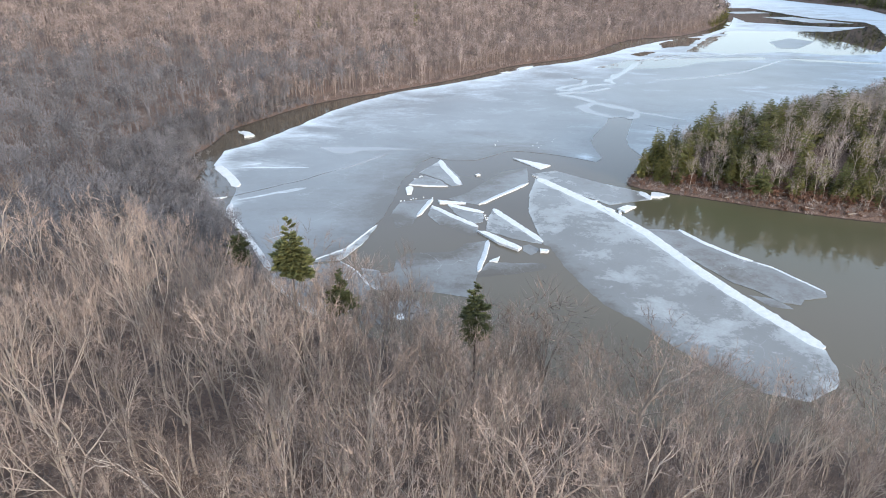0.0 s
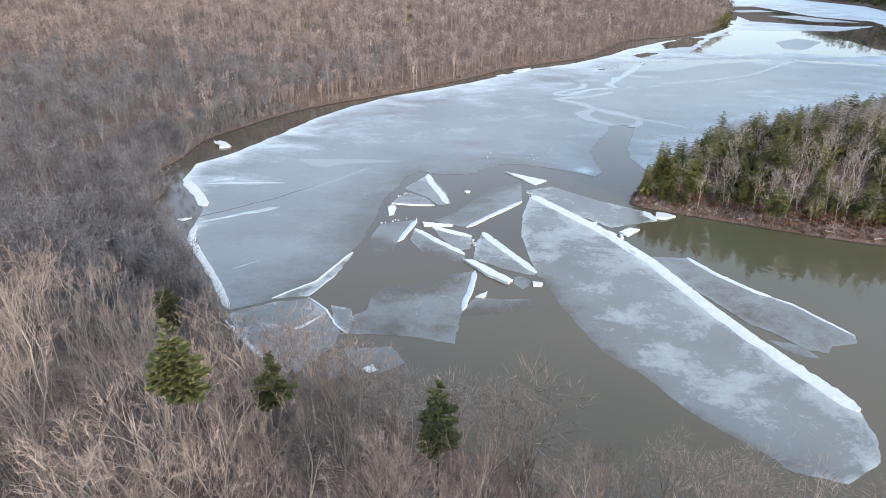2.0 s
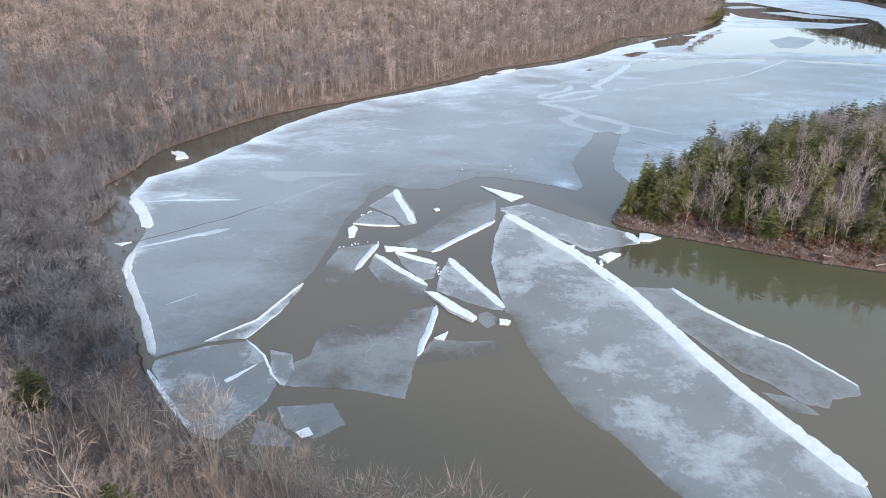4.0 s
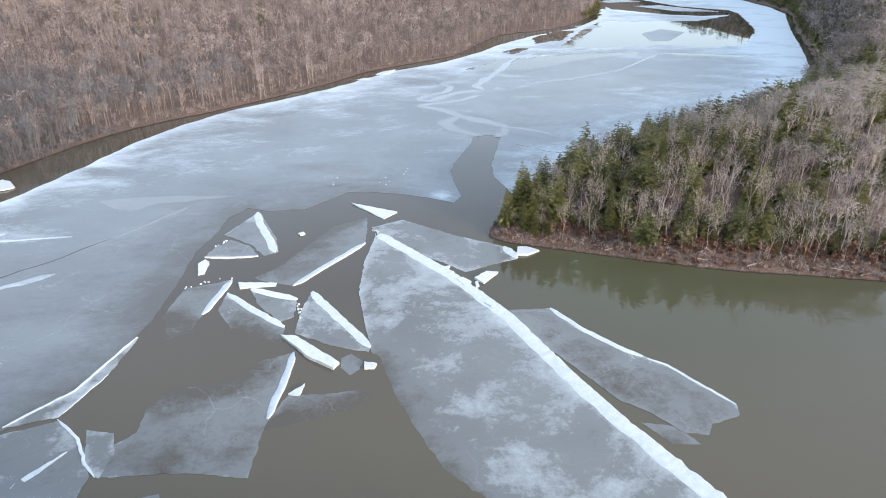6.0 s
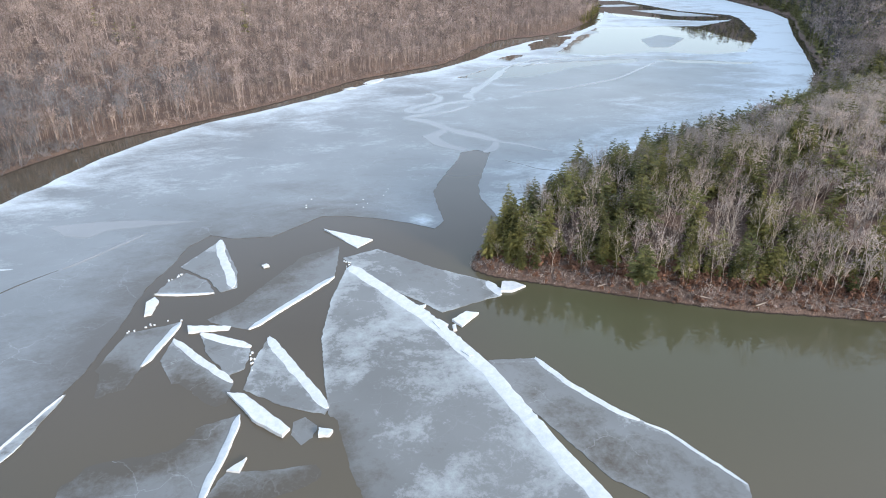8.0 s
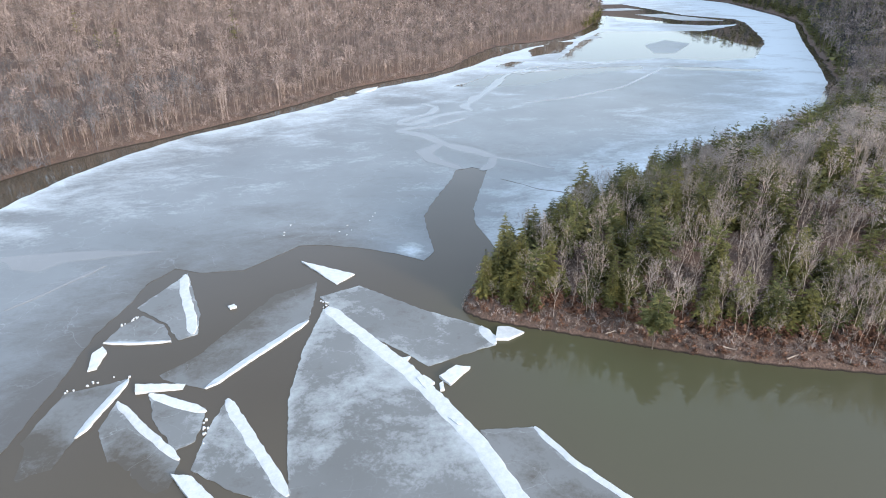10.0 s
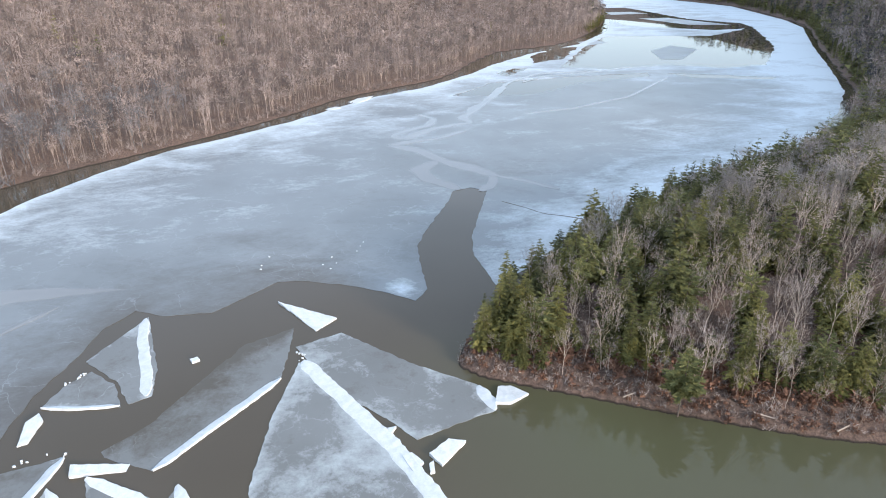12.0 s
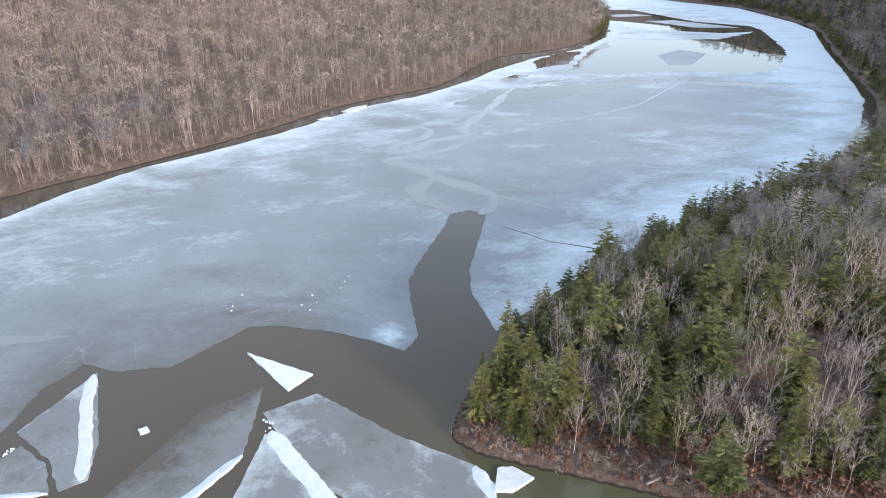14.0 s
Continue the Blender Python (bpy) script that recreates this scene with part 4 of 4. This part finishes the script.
# The steep dark slope across the far water.
p, d, z = scatter(255, 900, 200, 1300, 8.2, 15)
on = ~inside(p, POINT_LAND) & (p[:, 0] > 0.27 * p[:, 1] + 100) & (z < 62)
p, d, z = p[on], d[on], z[on]
green = rng.random(len(p)) < 0.5
size = np.clip(rng.normal(0.95, 0.15, len(p)), 0.6, 1.3)
woods("bare_woods", far_kinds, np.c_[p, z][~green], size[~green], SHADED_TWIG, "leafless dark woods on the steep far shore", 51)
woods("evergreen_woods", far_conifers, np.c_[p, z][green], size[green], HEMLOCK, "dark evergreens on the steep far shore", 52)

p, d, z = scatter(270, 620, 330, 1000, 3.9, 18, 0.2)
keep = ~inside(p, POINT_LAND) & (d < 9)
woods("evergreen_woods", far_conifers, np.c_[p, z][keep], rng.uniform(0.35, 0.7, keep.sum()), HEMLOCK, "low dark evergreens at the foot of the steep shore", 53)

# Single evergreens that stand out.
def lone(x, y, top, kinds, k, leaf, label):
    base = float(land(np.array([(x, y)]))[0])
    tree_kind("pine_tree", *kinds[k], CONIFER_BARK, leaf, label, "", standing(x, y, base, 40 * k, (top - base) / 17))


big_pines = [conifer(140 + k, 17, 9, 10, 1.5, 0.70, 46, 2.0, 0.05, 0.4, 0.3) for k in range(3)]
lone(2.9, 58, 33.0, big_pines, 0, DARK_PINE, "dark green pine rising from the bare shore woods")
lone(-14.9, 49.4, 44.0, [conifer(141, 17, 9, 11, 1.3, 0.80, 90, 1.5, 0.15, 0.45, 0.2)], 0, PINE, "tall yellow-green pine above the bare near woods")
lone(-13.3, 64.5, 31.2, big_pines, 1, DARK_PINE, "dark green pine half hidden by bare shore trees")
lone(-31.6, 84.3, 28.0, big_pines, 2, DARK_PINE, "dark green pine among bare trees by the ice")
lone(88.6, 164.9, 13.0, [conifer(150, 17, 11, 9, 4.6, 0.38, 36, 1.7, 0.0, 0.5, 0.26)], 0, PINE, "small green pine on a bare trunk at the bank")

hiding = [(1.2, 49, 35), (4.4, 49.5, 34.5), (-1.2, 51, 33), (6.6, 52, 32.5), (-13, 45.5, 39.5), (-16.4, 46, 40), (-18, 48, 39.5), (-11.2, 47.5, 39)]
plant(near_kinds, "bare_tree", BARK, TWIG, "leafless pale-barked tree in front of a pine", "bare trees on the near slope", [(x, y, h, (top - h) / 17) for x, y, top in hiding for h in [float(land(np.array([(x, y)]))[0])]], 12)


# ---- brush under the trees, and along the banks ----
def shrub(seed, stems, tall, wide, leaf=0):
    rng, soup = random.Random(seed), Soup()
    for _ in range(stems):
        a = Vector((rng.gauss(0, 0.35), rng.gauss(0, 0.35), -0.1))
        b = a + Vector((rng.gauss(0, 0.38), rng.gauss(0, 0.38), rng.uniform(0.45, 1.0))) * tall
        soup.blade(a, b, wide, rng)
        for _ in range(2):
            c = a.lerp(b, rng.uniform(0.3, 0.8))
            soup.blade(c, c + Vector((rng.gauss(0, 0.4), rng.gauss(0, 0.4), rng.uniform(0.1, 0.6))) * tall * 0.5, wide * 0.8, rng)
        for _ in range(leaf):
            c = a.lerp(b, rng.uniform(0.2, 1.0)) + Vector((rng.gauss(0, 0.25), rng.gauss(0, 0.25), rng.gauss(0, 0.2)))
            soup.blade(c, c + Vector((rng.gauss(0, 1), rng.gauss(0, 1), rng.gauss(0, 0.7))).normalized() * 0.5, 0.5, rng)
    return soup.arrays()


brush_kinds = [shrub(200 + k, 11, 2.6, 0.055) for k in range(4)]
thick_kinds = [shrub(230 + k, 13, 3.0, 0.15) for k in range(4)]
bank_kinds = [shrub(210 + k, 13, 1.5, 0.1) for k in range(4)]
p, d, z = scatter(-75, 95, 6, 130, 3.4, 61)
keep = (p[:, 1] < 112) & (p[:, 0] > -62)
# The dark twig colour holds the shade beneath the crowns.
woods("brush", brush_kinds, np.c_[p, z][keep], rng.uniform(0.6, 1.5, keep.sum()), SHADED_TWIG, "thin leafless grey-brown brush under the trees", 62)
p, d, z = scatter(-130, -40, 100, 300, 2.2, 63, 0.1)
keep = (d < 26) & (p[:, 0] < -30)
woods("brush", thick_kinds, np.c_[p, z][keep], rng.uniform(0.7, 1.6, keep.sum()), BAY_SHADE_TWIG, "leafless brush along the bay's edge", 64)
p, d, z = scatter(-120, 120, 240, 520, 2.6, 67)
keep = ~inside(p, POINT_LAND) & (d < 7) & (p[:, 0] < 0.27 * p[:, 1] + 60)
woods("brush", thick_kinds, np.c_[p, z][keep], rng.uniform(0.4, 1.1, keep.sum()), FAR_TWIG, "leafless brush along the far bank", 68)
p, d, z = scatter(55, 200, 120, 230, 1.15, 65, 0.25)
keep = inside(p, POINT_LAND) & (d < 14)
woods("brush", bank_kinds, np.c_[p, z][keep], rng.uniform(0.35, 1.0, keep.sum()), SILVER_TWIG, "low leafless brush on the bank of the point", 66)
low_leaf = inside(p, POINT_LAND) & (d > 0.3) & (d < 9) & (p[:, 1] < 200)
woods("brush", [shrub(220 + k, 6, 1.0, 0.05, 9) for k in range(4)], np.c_[p, z][low_leaf][::2], rng.uniform(0.35, 0.9, low_leaf[low_leaf].size)[::2], RUSSET, "low russet leaf litter and brush on the bank", 69)
spots = [(p[k][0], p[k][1], z[k], rng.uniform(0.6, 1.2)) for k in np.nonzero(inside(p, POINT_LAND) & (d > 4.0) & (d < 8.5) & (p[:, 1] < 185))[0]]
for k, (x, y, h, size) in enumerate(spots[::3][:110]):
    me = sheet_mesh("russet_shrub", *shrub(300 + k % 6, 8, 1.8, 0.05, 22), RUSSET)
    tagged(new("russet_shrub", me), "shrub with withered russet leaves on the bank", "shrub", "russet shrubs on the bank").matrix_basis = standing(x, y, h, 50 * k, size)
saplings = [conifer(160 + k, 6, 9, 7, 2.0, 0.05, 7, 1.4, -0.1, 0.2, 0.42) for k in range(3)]
young = [(p[k][0], p[k][1], z[k], rng.uniform(0.45, 1.1)) for k in np.nonzero(inside(p, POINT_LAND) & (d > 5.5) & (d < 12))[0]]
plant(saplings, "hemlock_sapling", CONIFER_BARK, HEMLOCK, "young dark green hemlock under bare trees", "young hemlocks on the point", young[::6][:110], 8)

small = [(p[k][0], p[k][1], z[k], rng.uniform(0.25, 0.5)) for k in np.nonzero(inside(p, POINT_LAND) & (d > 1.3) & (d < 5) & (p[:, 1] < 190))[0]]
plant(point_kinds, "bare_sapling", BARK, SILVER_TWIG, "small leafless pale tree on the leafy bank", "bare saplings on the bank", small[::9][:28], 9)

# Fallen logs on the bank, and drowned shrubs by the bay's ice.
def log_mesh(seed, long, radius):
    rng, soup = random.Random(seed), Soup()
    a, b = Vector((-long / 2, 0, radius)), Vector((long / 2, rng.uniform(-0.3, 0.3), radius * 0.8))
    soup.tube(a, b, radius, radius * 0.5, 7)
    for _ in range(4):
        c = a.lerp(b, rng.uniform(0.4, 1.0))
        soup.tube(c, c + Vector((rng.uniform(0.2, 0.8), rng.uniform(-0.9, 0.9), rng.uniform(0.0, 0.6))) * long * 0.16, radius * 0.3, 0, 4)
    return sheet_mesh("fallen_log", *soup.arrays(), BARK)


for k, (x, y, spin, long) in enumerate(((112, 157, 15, 5), (128, 152, -30, 6), (121, 154.5, 40, 4), (101, 161.5, -35, 3), (83, 170, 20, 3.5), (70, 177, -50, 3), (134, 149, 10, 4.5))):
    base = float(land(np.array([(x, y)]))[0])
    tagged(new("fallen_log", log_mesh(k, long, 0.14)), "grey fallen log on the leafy bank", "log", "fallen logs on the bank").matrix_basis = pose(x, y, base + 0.02, 0, 0, spin)
flooded = [(-72, 190, 0.9), (-70, 182, 0.7), (-71.5, 186, 0.6), (-66, 176, 0.6), (-76, 196, 0.8), (-60, 152, 0.6)]
pick = random.Random(33)
for _ in range(26):
    k = pick.randrange(len(SHEET) - 22)
    (x0, y0), (x1, y1), u = SHEET[k], SHEET[k + 1], pick.random()
    flooded.append((x0 + (x1 - x0) * u - pick.uniform(1.5, 9), y0 + (y1 - y0) * u + pick.uniform(-2, 2), pick.uniform(0.35, 0.9)))
for k, (x, y, size) in enumerate(flooded):
    me = sheet_mesh("drowned_shrub", *shrub(320 + k, 26, 2.4, 0.05), BAY_SHADE_TWIG)
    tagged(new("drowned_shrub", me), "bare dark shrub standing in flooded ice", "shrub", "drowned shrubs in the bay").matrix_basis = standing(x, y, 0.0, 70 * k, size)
